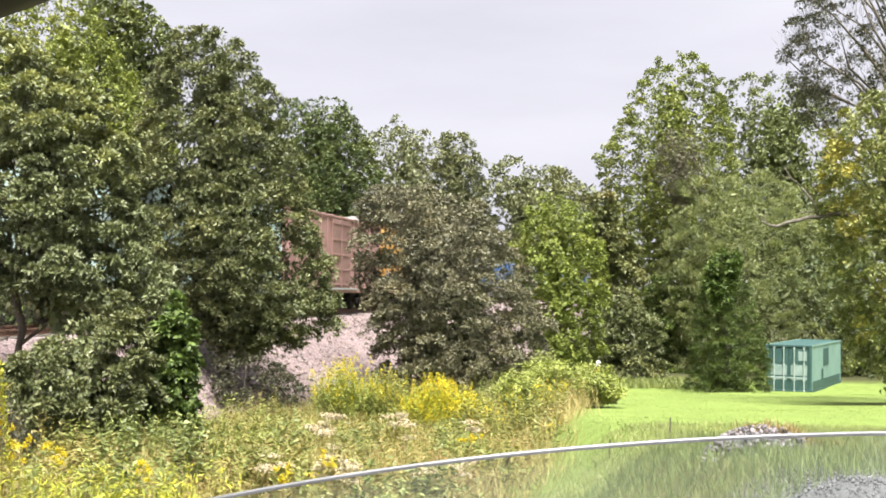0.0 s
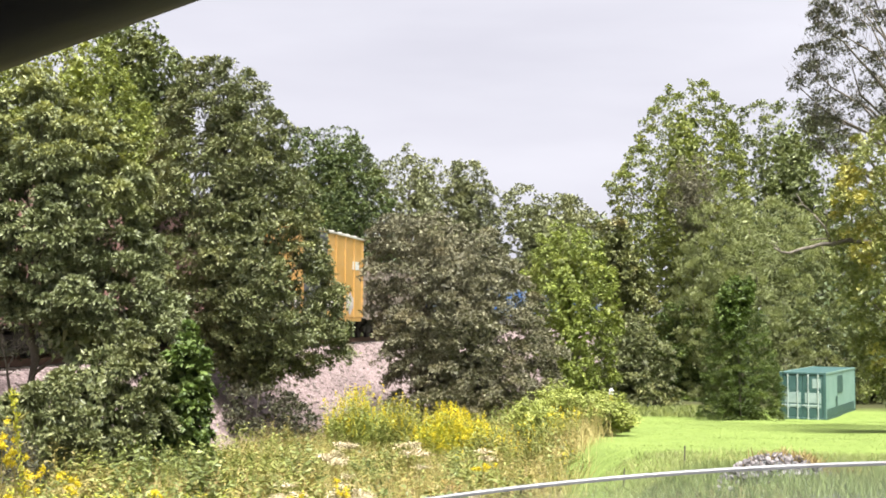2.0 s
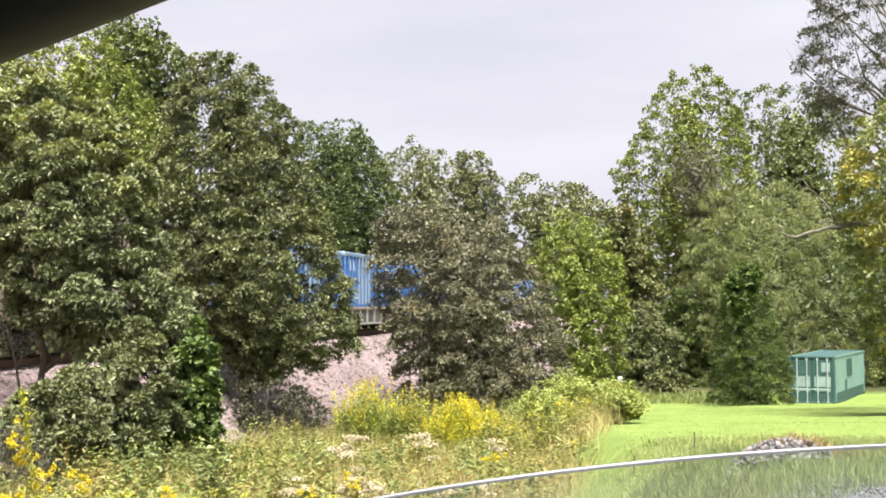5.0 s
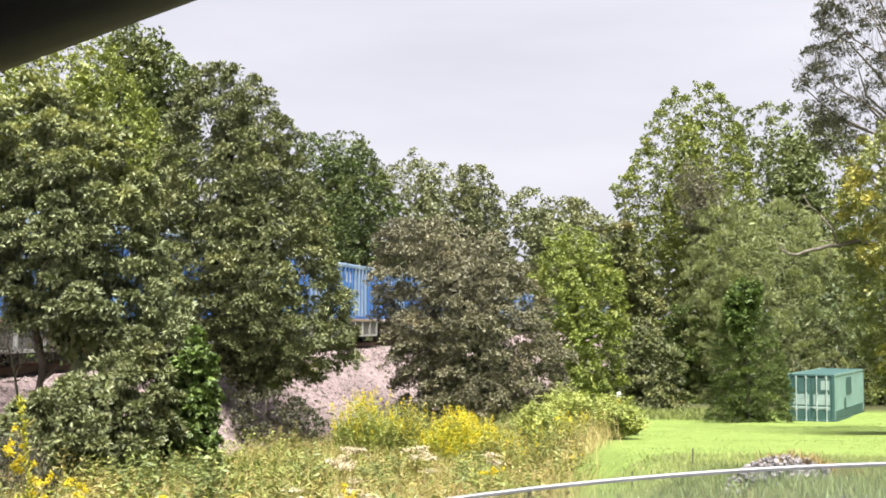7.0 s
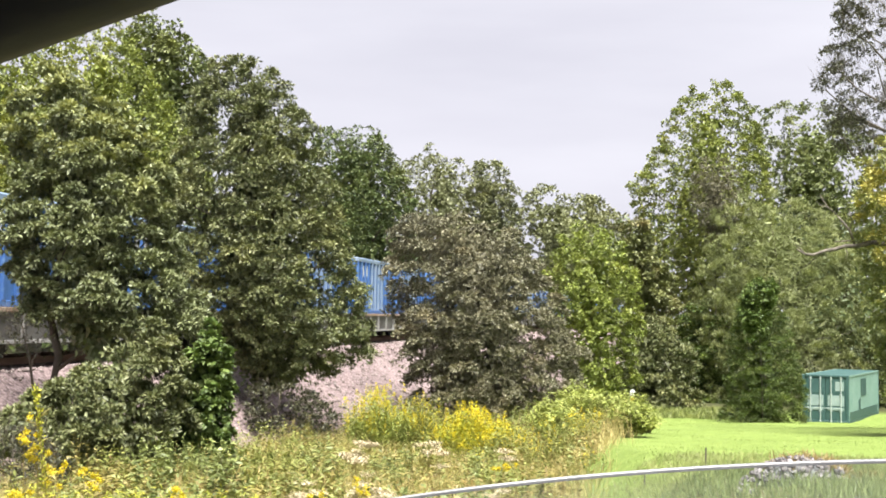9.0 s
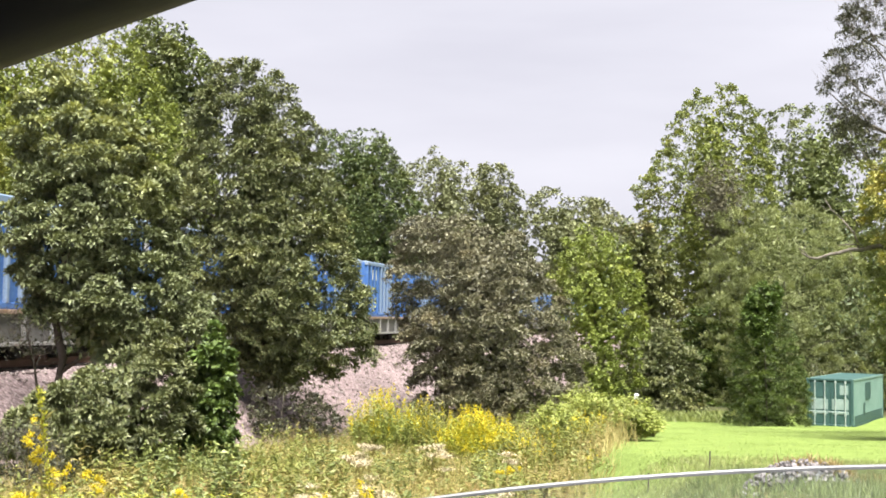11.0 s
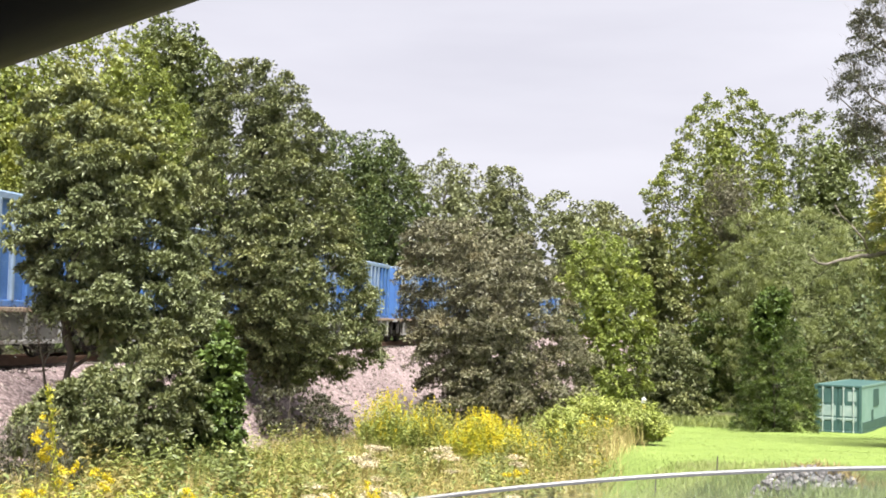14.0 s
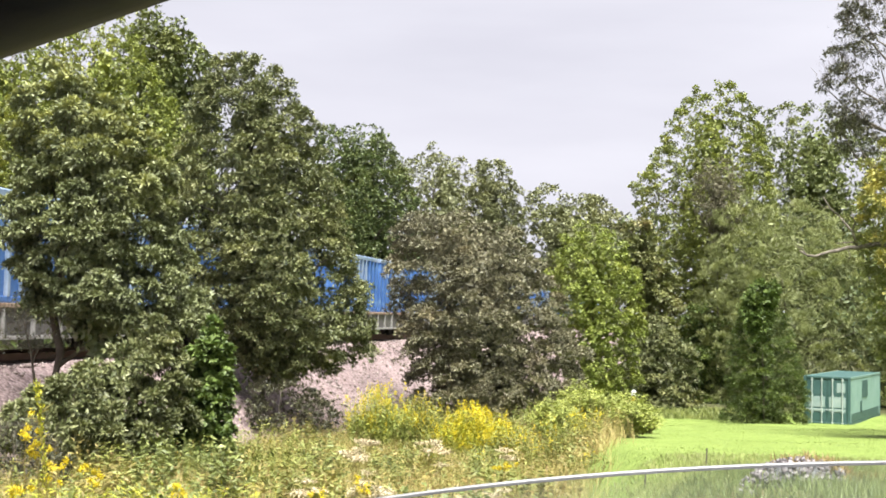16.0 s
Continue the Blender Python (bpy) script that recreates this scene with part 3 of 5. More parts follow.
def crown_shape(rows, size, depth, cover):
    """Middles and sizes of the boughs that clothe a crown, spread evenly over its outside."""
    rows = np.array(rows)
    z = rows[:, 0]
    fine = np.linspace(z[0], z[-1], 60)
    w = np.maximum(np.interp(fine, z, rows[:, 2]) - np.interp(fine, z, rows[:, 1]), 0.05)
    area = math.pi * w.mean() * (z[-1] - z[0]) * (1 + depth) / 2
    count = int(np.clip(cover * area / (1.5 * size ** 2), 8, 420))
    c, r, mids = np.zeros((count, 3)), np.zeros(count), np.zeros(count)
    for i in range(count):
        h = np.interp(rng.uniform(0, 1, 10), np.cumsum(w) / w.sum(), fine)
        lo, hi = np.interp(h, z, rows[:, 1]), np.interp(h, z, rows[:, 2])
        half = (hi - lo) / 2
        rr = np.clip(size * rng.uniform(0.6, 1.3, 10), size * 0.3, np.maximum(half * 0.8, size * 0.3))
        ang = rng.uniform(0, math.tau, 10)
        reach = np.maximum(half - rr * rng.uniform(0.6, 1.35, 10), 0.02)
        q = np.stack([(lo + hi) / 2 + np.cos(ang) * reach, np.sin(ang) * reach * depth, np.clip(h, z[0] + rr * 0.5, z[-1] - rr * 0.4)], 1)
        best = 0
        if i:
            best = int(np.argmax(np.min(np.linalg.norm((q[:, None] - c[None, :i]) * [1, 1, 1.9], axis=2) / (rr[:, None] + r[None, :i]), axis=1)))
        c[i], r[i], mids[i] = q[best], rr[best], (lo[best] + hi[best]) / 2
    return c, r, mids


def make_tree(name, label, category, leaf, at, rows, size, n_tufts, k, length, width, inner, trunk_r, depth, limbs, cover=1.0, flat=0.42, lit_tint=None):
    x, y = at
    foot = float(height(x, y)) - 0.12
    tree = tagged(new(name), label, category)
    tree.location = (x, y, foot)
    rows = [(z - foot, a, b) for z, a, b in rows]
    c, r, mid = crown_shape(rows, size, depth, cover)
    count = len(c)
    axis = np.array([np.mean(mid), 0, 0])
    out = unit((c - axis) * [1, 1, 0] + 1e-6)
    # sprays: each bough spreads into smaller flattened clumps that hang a little at its end
    m = 10
    b = np.repeat(np.arange(count), m)
    d = unit(0.8 * rng.normal(0, 1, (count * m, 3)) + 0.75 * out[b] + [0, 0, 0.3])
    f = rng.uniform(0.3, 1.0, count * m)
    sc = c[b] + d * (r[b] * f)[:, None] * [1, 1, flat] - np.array([0, 0, 0.5]) * (1 - flat) * (r[b] * f ** 2)[:, None]
    sr = r[b] * rng.uniform(0.2, 0.36, count * m)
    # tufts of leaves on the sprays' upper and outer sides
    j = rng.choice(count * m, n_tufts, p=sr ** 2 / (sr ** 2).sum())
    d = unit(0.75 * rng.normal(0, 1, (n_tufts, 3)) + 0.45 * out[b[j]] + [0, 0, 0.75])
    p = sc[j] + d * (sr[j] * rng.uniform(0.5, 1.05, n_tufts) * (1 + 0.2 * (rng.uniform(0, 1, n_tufts) < 0.1)))[:, None] * [1.05, 1.05, 0.7]
    # upward tufts near the top get a yellower colour, as if lit
    if lit_tint:
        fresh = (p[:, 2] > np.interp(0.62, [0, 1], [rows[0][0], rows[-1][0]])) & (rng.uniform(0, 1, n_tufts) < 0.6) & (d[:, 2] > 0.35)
        tips = tagged(new("young_growth", raw_mesh("young_growth", *tufts(p[fresh], d[fresh], k, length, width), M[lit_tint])), "yellowish leaves at the top, light put into their colour", kind="stuff")
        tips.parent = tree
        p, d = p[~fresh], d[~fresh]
    pieces = [tufts(p, d + ([0, 0, 1.0] if leaf == "willow" else [0, 0, 0]), k, length, width, 0.42 if leaf == "willow" else 0.9)]
    if inner:
        j = rng.choice(count, inner, p=r ** 2 / (r ** 2).sum())
        away = unit(out[j] + [0, 0, 0.25] + 0.25 * rng.normal(0, 1, (inner, 3)))
        q = axis * [1, 1, 0] + (c[j] - axis * [1, 1, 0]) * np.stack([rng.uniform(0.42, 0.76, inner)] * 2 + [rng.uniform(0.9, 0.97, inner)], 1) + np.cross(away, rng.normal(0, 0.5, (inner, 3))) * r[j][:, None] - np.array([0, 0, 0.2]) * r[j][:, None]
        q[:, 2] = np.minimum(q[:, 2], rows[-1][0] - 1.1 * size)
        pieces.append(leaves(q, np.cross(away, rng.normal(0, 1, (inner, 3))), away, length * 1.45, width * 2.3))
        # the heart of the crown: outsized leaves added to block light and sight
        heart = max(60, count * 5)
        j = rng.integers(0, count, heart)
        way = unit(rng.normal(0, 1, (heart, 3)) * [1, 1, 0.4])
        q = axis * [1, 1, 0] + (c[j] - axis * [1, 1, 0]) * np.stack([rng.uniform(0.1, 0.52, heart)] * 2 + [rng.uniform(0.88, 0.95, heart)], 1) - np.array([0, 0, 0.6]) * r[j][:, None]
        q[:, 2] = np.minimum(q[:, 2], rows[-1][0] - 1.6 * size)
        pieces.append(leaves(q - way * r[j][:, None] * 0.5, way, rng.normal(0, 1, (heart, 3)) * [1, 1, 0.5], r[j] * 0.8, r[j] * (0.2 if leaf == "willow" else 0.6)))
    crown = new("crown", raw_mesh("crown", *joined(pieces), M[leaf]))
    crown.parent = tree
    if leaf == "twiggy":
        n = 6500 if trunk_r > 0.1 else 800
        j = rng.integers(0, count, n)
        q = c[j] + rng.normal(0, 0.4, (n, 3)) * r[j][:, None]
        twigs = tagged(new("twig_spray", raw_mesh("twig_spray", *leaves(q, 0.5 * (q - axis - [0, 0, rows[0][0] - 1]) + [0, 0, 1.5] + rng.normal(0, 1.0, (n, 3)), rng.normal(0, 1, (n, 3)), rng.uniform(0.25, 0.65, n) * (1 if trunk_r > 0.1 else 0.4), 0.011 if trunk_r > 0.1 else 0.008), M["bark"])), "thin bare twigs", kind="stuff")
        twigs.parent = tree
    # trunk with a slight sway, and limbs that reach into the boughs
    top = rows[-1][0] * 0.86
    lean = float(np.interp(top, [q[0] for q in rows], [(q[1] + q[2]) / 2 for q in rows]))
    knots = 7
    pts = [(lean * (i / knots) ** 1.6 + rng.normal(0, trunk_r * 0.5) * (i > 0), rng.normal(0, trunk_r * 0.5) * (i > 0), top * i / knots) for i in range(knots + 1)]
    part("trunk", tube(pts, [trunk_r * (1.25 if i == 0 else 1) * (1 - 0.85 * i / knots) + 0.008 for i in range(knots + 1)], 9), M["bark"], tree, smooth=True)
    order = rng.permutation(count)[:limbs]
    for q in order:
        end = c[q]
        f = np.clip(end[2] / top - 0.22, 0.16, 0.85)
        i = f * knots
        a = np.array(pts[int(i)]) * (1 - i % 1) + np.array(pts[min(int(i) + 1, knots)]) * (i % 1)
        m1 = a * 0.6 + end * 0.4 + [0, 0, 0.06 * np.linalg.norm(end - a)]
        m2 = a * 0.25 + end * 0.75 + rng.normal(0, 0.05, 3) * np.linalg.norm(end - a)
        lr = trunk_r * (1 - 0.75 * f) * 0.55
        part("limb", tube([tuple(a), tuple(m1), tuple(m2), tuple(end)], [lr, lr * 0.75, lr * 0.5, lr * 0.2 + 0.004], 6), M["bark"], tree, smooth=True)
    return tree


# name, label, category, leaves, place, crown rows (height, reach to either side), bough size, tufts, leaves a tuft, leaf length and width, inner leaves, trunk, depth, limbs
make_tree("oak_tree", "oak with dark leathery leaves in tufts beside the stone bank", "tree", "oak", (-8.05, 24), [(1.01, 0.84, 3.17), (1.59, -0.45, 3.05), (2.26, -0.75, 2.76), (3.15, -1.05, 2.47), (4.27, -0.73, 2.35), (5.23, -1.15, 1.66), (5.97, -0.77, 0.80), (6.44, -0.50, 0.06)], 0.49, 23000, 5, 0.102, 0.038, 3109, 0.1, 0.9, 9, lit_tint="oak_lit")
make_tree("oak_sapling", "low bushy oak with narrow leathery leaves beside the meadow", "tree", "oak_dark", (-6.22, 20.5), [(-1.01, -1.35, 1.20), (-0.36, -1.40, 1.70), (0.10, -1.00, 1.75), (0.42, -0.30, 1.70), (0.90, 0.40, 1.60), (1.40, 0.60, 1.30)], 0.34, 9500, 5, 0.100, 0.031, 1435, 0.05, 0.9, 4)
make_tree("oak_tree", "broad oak with dense olive green foliage above the stone bank", "tree", "oak_dark", (-5.59, 35), [(-0.30, -0.54, 2.05), (0.25, -1.11, 3.10), (1.14, -1.77, 3.16), (2.60, -2.67, 2.89), (3.91, -2.88, 2.40), (5.38, -2.93, 1.93), (6.86, -2.36, 1.45), (8.26, -2.05, 0.62), (9.12, -1.73, -0.45)], 0.63, 27000, 5, 0.108, 0.043, 9500, 0.17, 0.85, 10, 1.45)
make_tree("round_tree", "round dusky tree with brownish green leaves down to the weeds", "tree", "dusky", (-0.67, 45), [(-2.75, -0.76, 4.42), (-1.24, -1.28, 5.26), (0.00, -1.30, 5.41), (1.67, -1.85, 4.86), (3.44, -2.05, 3.89), (4.59, -1.80, 2.68), (5.39, -0.99, 1.21)], 0.92, 26000, 5, 0.112, 0.045, 13000, 0.15, 0.9, 8, 1.3)
make_tree("woodland_tree", "tall bright green tree standing behind the railway line", "tree", "bright", (-13.54, 46), [(2.52, -4.05, 4.28), (4.45, -4.52, 4.68), (7.25, -4.15, 4.01), (9.85, -3.35, 2.29), (11.59, -2.42, 1.47), (12.64, -0.82, 0.37)], 0.67, 12937, 4, 0.133, 0.077, 2487, 0.2, 0.8, 6, 1.5, flat=0.7)
make_tree("woodland_tree", "dense green tree overhanging the railway line", "tree", "bright", (-18.97, 49), [(2.59, -3.17, 3.65), (4.64, -3.46, 3.84), (8.08, -3.55, 3.55), (11.09, -3.17, 2.80), (12.36, -1.59, 1.40)], 0.92, 6467, 4, 0.172, 0.108, 2487, 0.2, 0.7, 4, 1.5, flat=0.7)
make_tree("woodland_tree", "dark olive woodland tree behind the railway line", "tree", "wood", (-13.88, 56), [(5.87, -1.86, 2.57), (10.60, -1.94, 2.57), (13.25, -2.12, 2.09), (14.45, -2.00, 1.10), (15.43, -1.63, -0.05)], 0.86, 6250, 4, 0.189, 0.118, 1560, 0.22, 0.8, 5, 1.5, flat=0.7)
make_tree("woodland_tree", "deep green tree with yellowing top behind the train", "tree", "deep", (-6.87, 85), [(2.60, -4.13, 4.34), (6.55, -4.16, 4.26), (10.52, -3.99, 3.74), (13.11, -3.81, 2.14), (14.51, -2.83, 1.14)], 0.92, 13750, 4, 0.163, 0.108, 4500, 0.28, 0.8, 5, 1.5, flat=0.7)
# the four farthest trees wear the leaf colour paled for haze
make_tree("woodland_tree", "tree in the distant wood, haze put into its pale leaves", "tree", "far", (-3.26, 130), [(3.19, -4.82, 10.56), (8.62, -5.44, 10.57), (14.08, -4.86, 7.86), (17.43, -3.96, 4.53), (19.45, -1.54, 1.80)], 1.73, 5600, 4, 0.292, 0.176, 1454, 0.35, 0.8, 4, flat=0.7)
make_tree("woodland_tree", "open tree in the distant wood, leaves paled as by haze", "tree", "far", (3.34, 124), [(8.29, -3.57, 3.06), (12.92, -2.99, 2.79), (15.53, -2.41, 2.33), (17.45, -1.54, 1.64)], 1.39, 3200, 4, 0.275, 0.157, 535, 0.3, 0.8, 4, flat=0.7)
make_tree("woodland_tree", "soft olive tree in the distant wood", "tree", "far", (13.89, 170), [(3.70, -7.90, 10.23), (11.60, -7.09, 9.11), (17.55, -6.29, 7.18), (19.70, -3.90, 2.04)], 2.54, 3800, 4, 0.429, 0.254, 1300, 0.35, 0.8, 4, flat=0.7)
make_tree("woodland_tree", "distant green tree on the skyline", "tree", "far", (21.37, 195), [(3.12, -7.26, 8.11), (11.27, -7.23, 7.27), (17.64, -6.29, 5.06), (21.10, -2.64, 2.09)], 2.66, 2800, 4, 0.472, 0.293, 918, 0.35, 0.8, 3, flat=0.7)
make_tree("maple_tree", "light green maple with layered leaves at the wood's edge", "tree", "maple", (8.06, 72), [(-3.38, -1.21, 2.11), (-1.89, -2.03, 2.62), (0.77, -2.59, 2.88), (3.44, -2.91, 2.77), (5.78, -2.33, 1.85), (7.05, -1.15, 0.19)], 0.75, 8000, 4, 0.154, 0.097, 957, 0.16, 0.85, 6, flat=0.7)
make_tree("woodland_tree", "mixed tree with dull tinted leaves at the wood's edge", "tree", "rust", (12.48, 80), [(1.80, -1.87, 2.02), (5.51, -2.22, 1.13), (8.05, -2.01, 0.22)], 1.16, 3000, 4, 0.223, 0.137, 621, 0.2, 0.8, 4, flat=0.7)
make_tree("tall_tree", "tall airy tree with bright green leaves and sky gaps", "tree", "bright", (18.01, 90), [(-1.91, -4.03, 3.46), (2.67, -4.61, 5.41), (7.69, -4.99, 5.48), (11.26, -5.38, 5.12), (14.43, -3.46, 4.75), (17.40, -2.16, 3.74), (19.28, 0.18, 2.41)], 0.79, 21000, 4, 0.146, 0.103, 4800, 0.2, 0.8, 9, flat=0.7)
make_tree("woodland_tree", "full olive green tree at the wood's edge", "tree", "wood", (27.52, 97), [(-0.83, -4.35, 8.21), (4.56, -4.73, 8.33), (9.98, -5.11, 8.00), (14.53, -5.27, 6.28), (17.95, -4.54, 4.08), (19.01, -0.67, 1.60)], 1.21, 10500, 4, 0.215, 0.137, 2700, 0.3, 0.8, 7, flat=0.7)
make_tree("withered_tree", "thin withered grey brown tree among the green crowns", "tree", "withered", (17.75, 84.0), [(7.6, -1.0, 1.2), (9.3, -1.8, 1.8), (11.2, -1.7, 1.6), (12.7, -0.9, 0.8)], 0.60, 1900, 4, 0.160, 0.060, 300, 0.045, 0.8, 6, flat=0.7)
make_tree("willow_tree", "rounded grey green willow with fine feathery leaves", "tree", "willow", (22.31, 82), [(-4.43, -5.62, 7.05), (-1.23, -6.53, 6.67), (2.18, -6.49, 6.05), (5.99, -5.99, 4.61), (8.86, -4.70, 1.99), (10.13, -2.77, -0.67)], 0.95, 26000, 4, 0.270, 0.036, 4200, 0.1, 0.6, 8, flat=0.7)
make_tree("juniper", "dark green conical juniper overgrown at its top", "tree", "juniper", (16.22, 64), [(-3.80, -2.41, 2.02), (-1.81, -2.09, 1.93), (0.26, -1.89, 1.37), (2.33, -1.65, 0.64), (3.43, -0.66, 0.15)], 0.49, 7500, 7, 0.150, 0.026, 1914, 0.1, 0.9, 0)
make_tree("bare_topped_tree", "half-bare tree with thin dark twigs and few leaves", "tree", "twiggy", (16.69, 42), [(7.34, -3.62, 3.05), (8.92, -4.18, 3.09), (10.51, -4.26, 3.14), (12.31, -3.63, 2.99), (14.52, -2.50, 2.65)], 0.68, 11000, 4, 0.100, 0.045, 0, 0.24, 0.8, 40)
make_tree("yellowing_tree", "yellowing tree reaching over the lawn's edge", "tree", "yellow", (14.64, 36), [(-0.95, -1.99, 1.59), (0.97, -2.21, 2.29), (2.30, -2.68, 2.33), (3.81, -2.82, 2.37), (5.15, -2.99, 2.24), (6.50, -2.60, 2.28), (7.69, -1.23, 1.81)], 0.57, 10500, 5, 0.120, 0.060, 1400, 0.16, 0.8, 10)
make_tree("woodland_shrub", "dull grey green shrub at the edge of the wood", "shrub", "oak_dark", (11.48, 77), [(-4.78, -2.03, 4.01), (-2.83, -2.19, 3.85), (-0.35, -2.00, 3.35), (1.79, -1.09, 1.59)], 0.95, 4600, 5, 0.200, 0.100, 909, 0.08, 0.8, 3)
make_tree("woodland_shrub", "dark undergrowth shrub in the shade of the wood", "shrub", "juniper", (16.41, 82), [(-4.99, -2.19, 1.97), (-0.47, -2.14, 1.65), (2.56, -1.73, 0.93)], 1.09, 2600, 5, 0.200, 0.100, 717, 0.08, 0.8, 2)
make_tree("woodland_shrub", "leafy shrub growing beside the green container", "shrub", "wood", (28.82, 80), [(-4.65, -2.40, 4.98), (-1.16, -2.33, 4.33), (1.80, -1.90, 2.92)], 0.92, 2600, 4, 0.172, 0.097, 621, 0.08, 0.8, 2, flat=0.7)
make_tree("climbing_vine", "light green climbing vine over the juniper's top", "vine", "vine", (15.75, 63.0), [(0.4, -0.80, -0.10), (1.8, -1.15, 0.35), (2.9, -1.05, 0.75), (3.65, -0.45, 0.60)], 0.36, 1500, 4, 0.170, 0.120, 0, 0.03, 0.6, 2)
make_tree("vine_bush", "bright green vine bush with broad leaves", "shrub", "vine", (-4.55, 21.4), [(-1.55, -0.42, 0.60), (-0.61, -0.55, 0.62), (0.09, -0.45, 0.66), (0.78, -0.22, 0.56), (1.35, 0.02, 0.34)], 0.26, 4200, 5, 0.105, 0.075, 960, 0.03, 0.8, 2)
make_tree("bare_shrub", "leafless dark shrub of thin tangled twigs by the line", "shrub", "twiggy", (-8.81, 25.5), [(0.53, -1.38, 1.10), (1.12, -1.39, 0.85), (1.54, -1.17, 0.25)], 0.34, 500, 4, 0.060, 0.025, 0, 0.03, 0.8, 10)
make_tree("bare_shrub", "low tangle of withered brown twigs by the meadow", "shrub", "twiggy", (-6.11, 17), [(-0.97, -0.72, 0.84), (-0.47, -0.73, 0.64), (-0.12, -0.50, 0.36)], 0.27, 900, 4, 0.070, 0.022, 0, 0.02, 0.8, 8)
# dark leaf colour here stands in for the shade beneath the oak
make_tree("low_branch_shrub", "straggling shrub below the oak's branches, leaves darkened for shade", "shrub", "twiggy", (-4.81, 33), [(-1.79, -0.72, 1.56), (-1.34, -1.03, 1.78), (-0.81, -0.96, 1.40), (-0.36, -0.74, 0.33)], 0.36, 1000, 5, 0.090, 0.045, 0, 0.04, 0.8, 6, 1.0)


def make_far_woods():
    """The wood that closes the view behind the line and the lawn."""
    pieces = []
    for x0, x1, y0, y1, lo, hi, n, L in ((-110, 62, 150, 230, 0, 13, 20000, 1.0), (14, 75, 98, 125, -4, 11, 14000, 0.6), (-60, -22, 70, 110, 0, 9, 9000, 0.5), (25, 60, 62, 92, -4, 6.5, 9000, 0.34)):
        mids = np.stack([rng.uniform(x0, x1, 150), rng.uniform(y0, y1, 150), rng.uniform(lo, hi, 150)], 1)
        j = rng.integers(0, 150, n)
        d = unit(rng.normal(0, 1, (n, 3)) + [0, -0.3, 0.5])
        p = mids[j] + d * rng.uniform(0.5, 1.0, (n, 1)) * (hi - lo) * 0.28
        p[:, 2] = np.maximum(p[:, 2], lo)
        pieces.append(leaves(p, d + rng.normal(0, 0.6, (n, 3)), d + rng.normal(0, 0.5, (n, 3)), L * rng.uniform(0.7, 1.5, n), L * 0.55))
    ob = new("far_woods", raw_mesh("far_woods", *joined(pieces), M["far_woods"]))
    tagged(ob, "dense mixed green woodland closing the distance", "woods", kind="stuff")


def make_trackside_brush():
    """Tangled brush along the far side of the line."""
    n = 18000
    s_, o = rng.uniform(-60, 110, n), -rng.uniform(3.6, 10, n)
    q = TRACK_AT + s_[:, None] * TRACK_WAY + (o[:, None] - TRACK_IN) * TRACK_SIDE
    top = 2.4 + 0.8 * np.sin(s_ * 0.45) + 0.6 * np.sin(s_ * 1.3 + 1)
    p = np.concatenate([q, (0.1 + top * rng.uniform(0, 1, n) ** 0.8)[:, None]], 1)
    d = rng.normal(0, 1, (n, 3)) + [0.2, -0.5, 0.4]
    stuff("trackside_brush", [leaves(p, d, rng.normal(0, 1, (n, 3)) + [0, -0.4, 0.6], rng.uniform(0.2, 0.5, n), 0.2)], "deep", "dark tangled brush along the railway line", "brush")


M["far_woods"] = leaf_material("far_woods_leaves", (0.047, 0.066, 0.031), (0.078, 0.105, 0.047), (0.121, 0.148, 0.074), (0.125, 0.129, 0.055), 0.08)
make_far_woods()


def make_dead_branch():
    b = tagged(new("dead_branch"), "bleached leafless dead branch hanging at the wood's edge", "branch")
    b.location = (12.2, 36, 3.6)
    part("bough", tube([(-2.2, 0, 0.02), (-1.95, 0.02, -0.13), (-1.7, 0.05, -0.15), (-1.35, 0.06, -0.02), (-1.05, 0.1, 0.03), (-0.75, 0.12, 0.13), (-0.4, 0.2, 0.14), (0.1, 0.3, 0.26), (0.6, 0.5, 0.25), (2.6, 0.8, -0.1)], [0.018, 0.036, 0.046, 0.044, 0.06, 0.055, 0.074, 0.075, 0.085, 0.095]), M["deadwood"], b, smooth=True)
    forks = (
        ((-1.95, 0.02, -0.13), (-2.1, 0, 0.04), (-2.3, 0, 0.16), 0.016), ((-2.1, 0, 0.04), (-2.12, 0, 0.14), (-2.05, 0, 0.22), 0.009),
        ((-0.4, 0.2, 0.14), (-0.62, 0.1, 0.62), (-1.0, 0.05, 1.05), 0.034), ((-1.0, 0.05, 1.05), (-1.3, 0, 1.28), (-1.5, 0, 1.62), 0.022),
        ((-1.3, 0, 1.28), (-1.45, 0, 1.3), (-1.62, 0, 1.42), 0.012), ((-0.62, 0.1, 0.62), (-0.56, 0, 0.9), (-0.66, 0, 1.2), 0.014),
        ((-0.1, 0.25, 0.24), (-0.6, 0.2, 0.30), (-1.05, 0.2, 0.26), 0.026), ((-0.75, 0.12, 0.13), (-0.68, 0.05, -0.1), (-0.76, 0, -0.3), 0.010),
    )
    for a, m, e, r in forks:
        part("twig", tube([a, m, e], [r * 1.4, r * 1.05, r * 0.5], 6), M["deadwood"], b, smooth=True)


make_dead_branch()

# ---- meadow, lawn and near weeds ----


def scatter(n, y0, y1, left, right):
    """Places on the ground between two distances and two slanting sides."""
    y = np.sqrt(rng.uniform(y0 ** 2, y1 ** 2, n))
    x = rng.uniform(left[0] + left[1] * y, right[0] + right[1] * y)
    x = x + rng.normal(0, 0.22, n)
    z = ground(x, y)
    sink = np.where(height(x, y) > z + 0.02, 1.6, 0.02)  # nothing grows through the stone bank
    return np.stack([x, y, z - sink], 1)


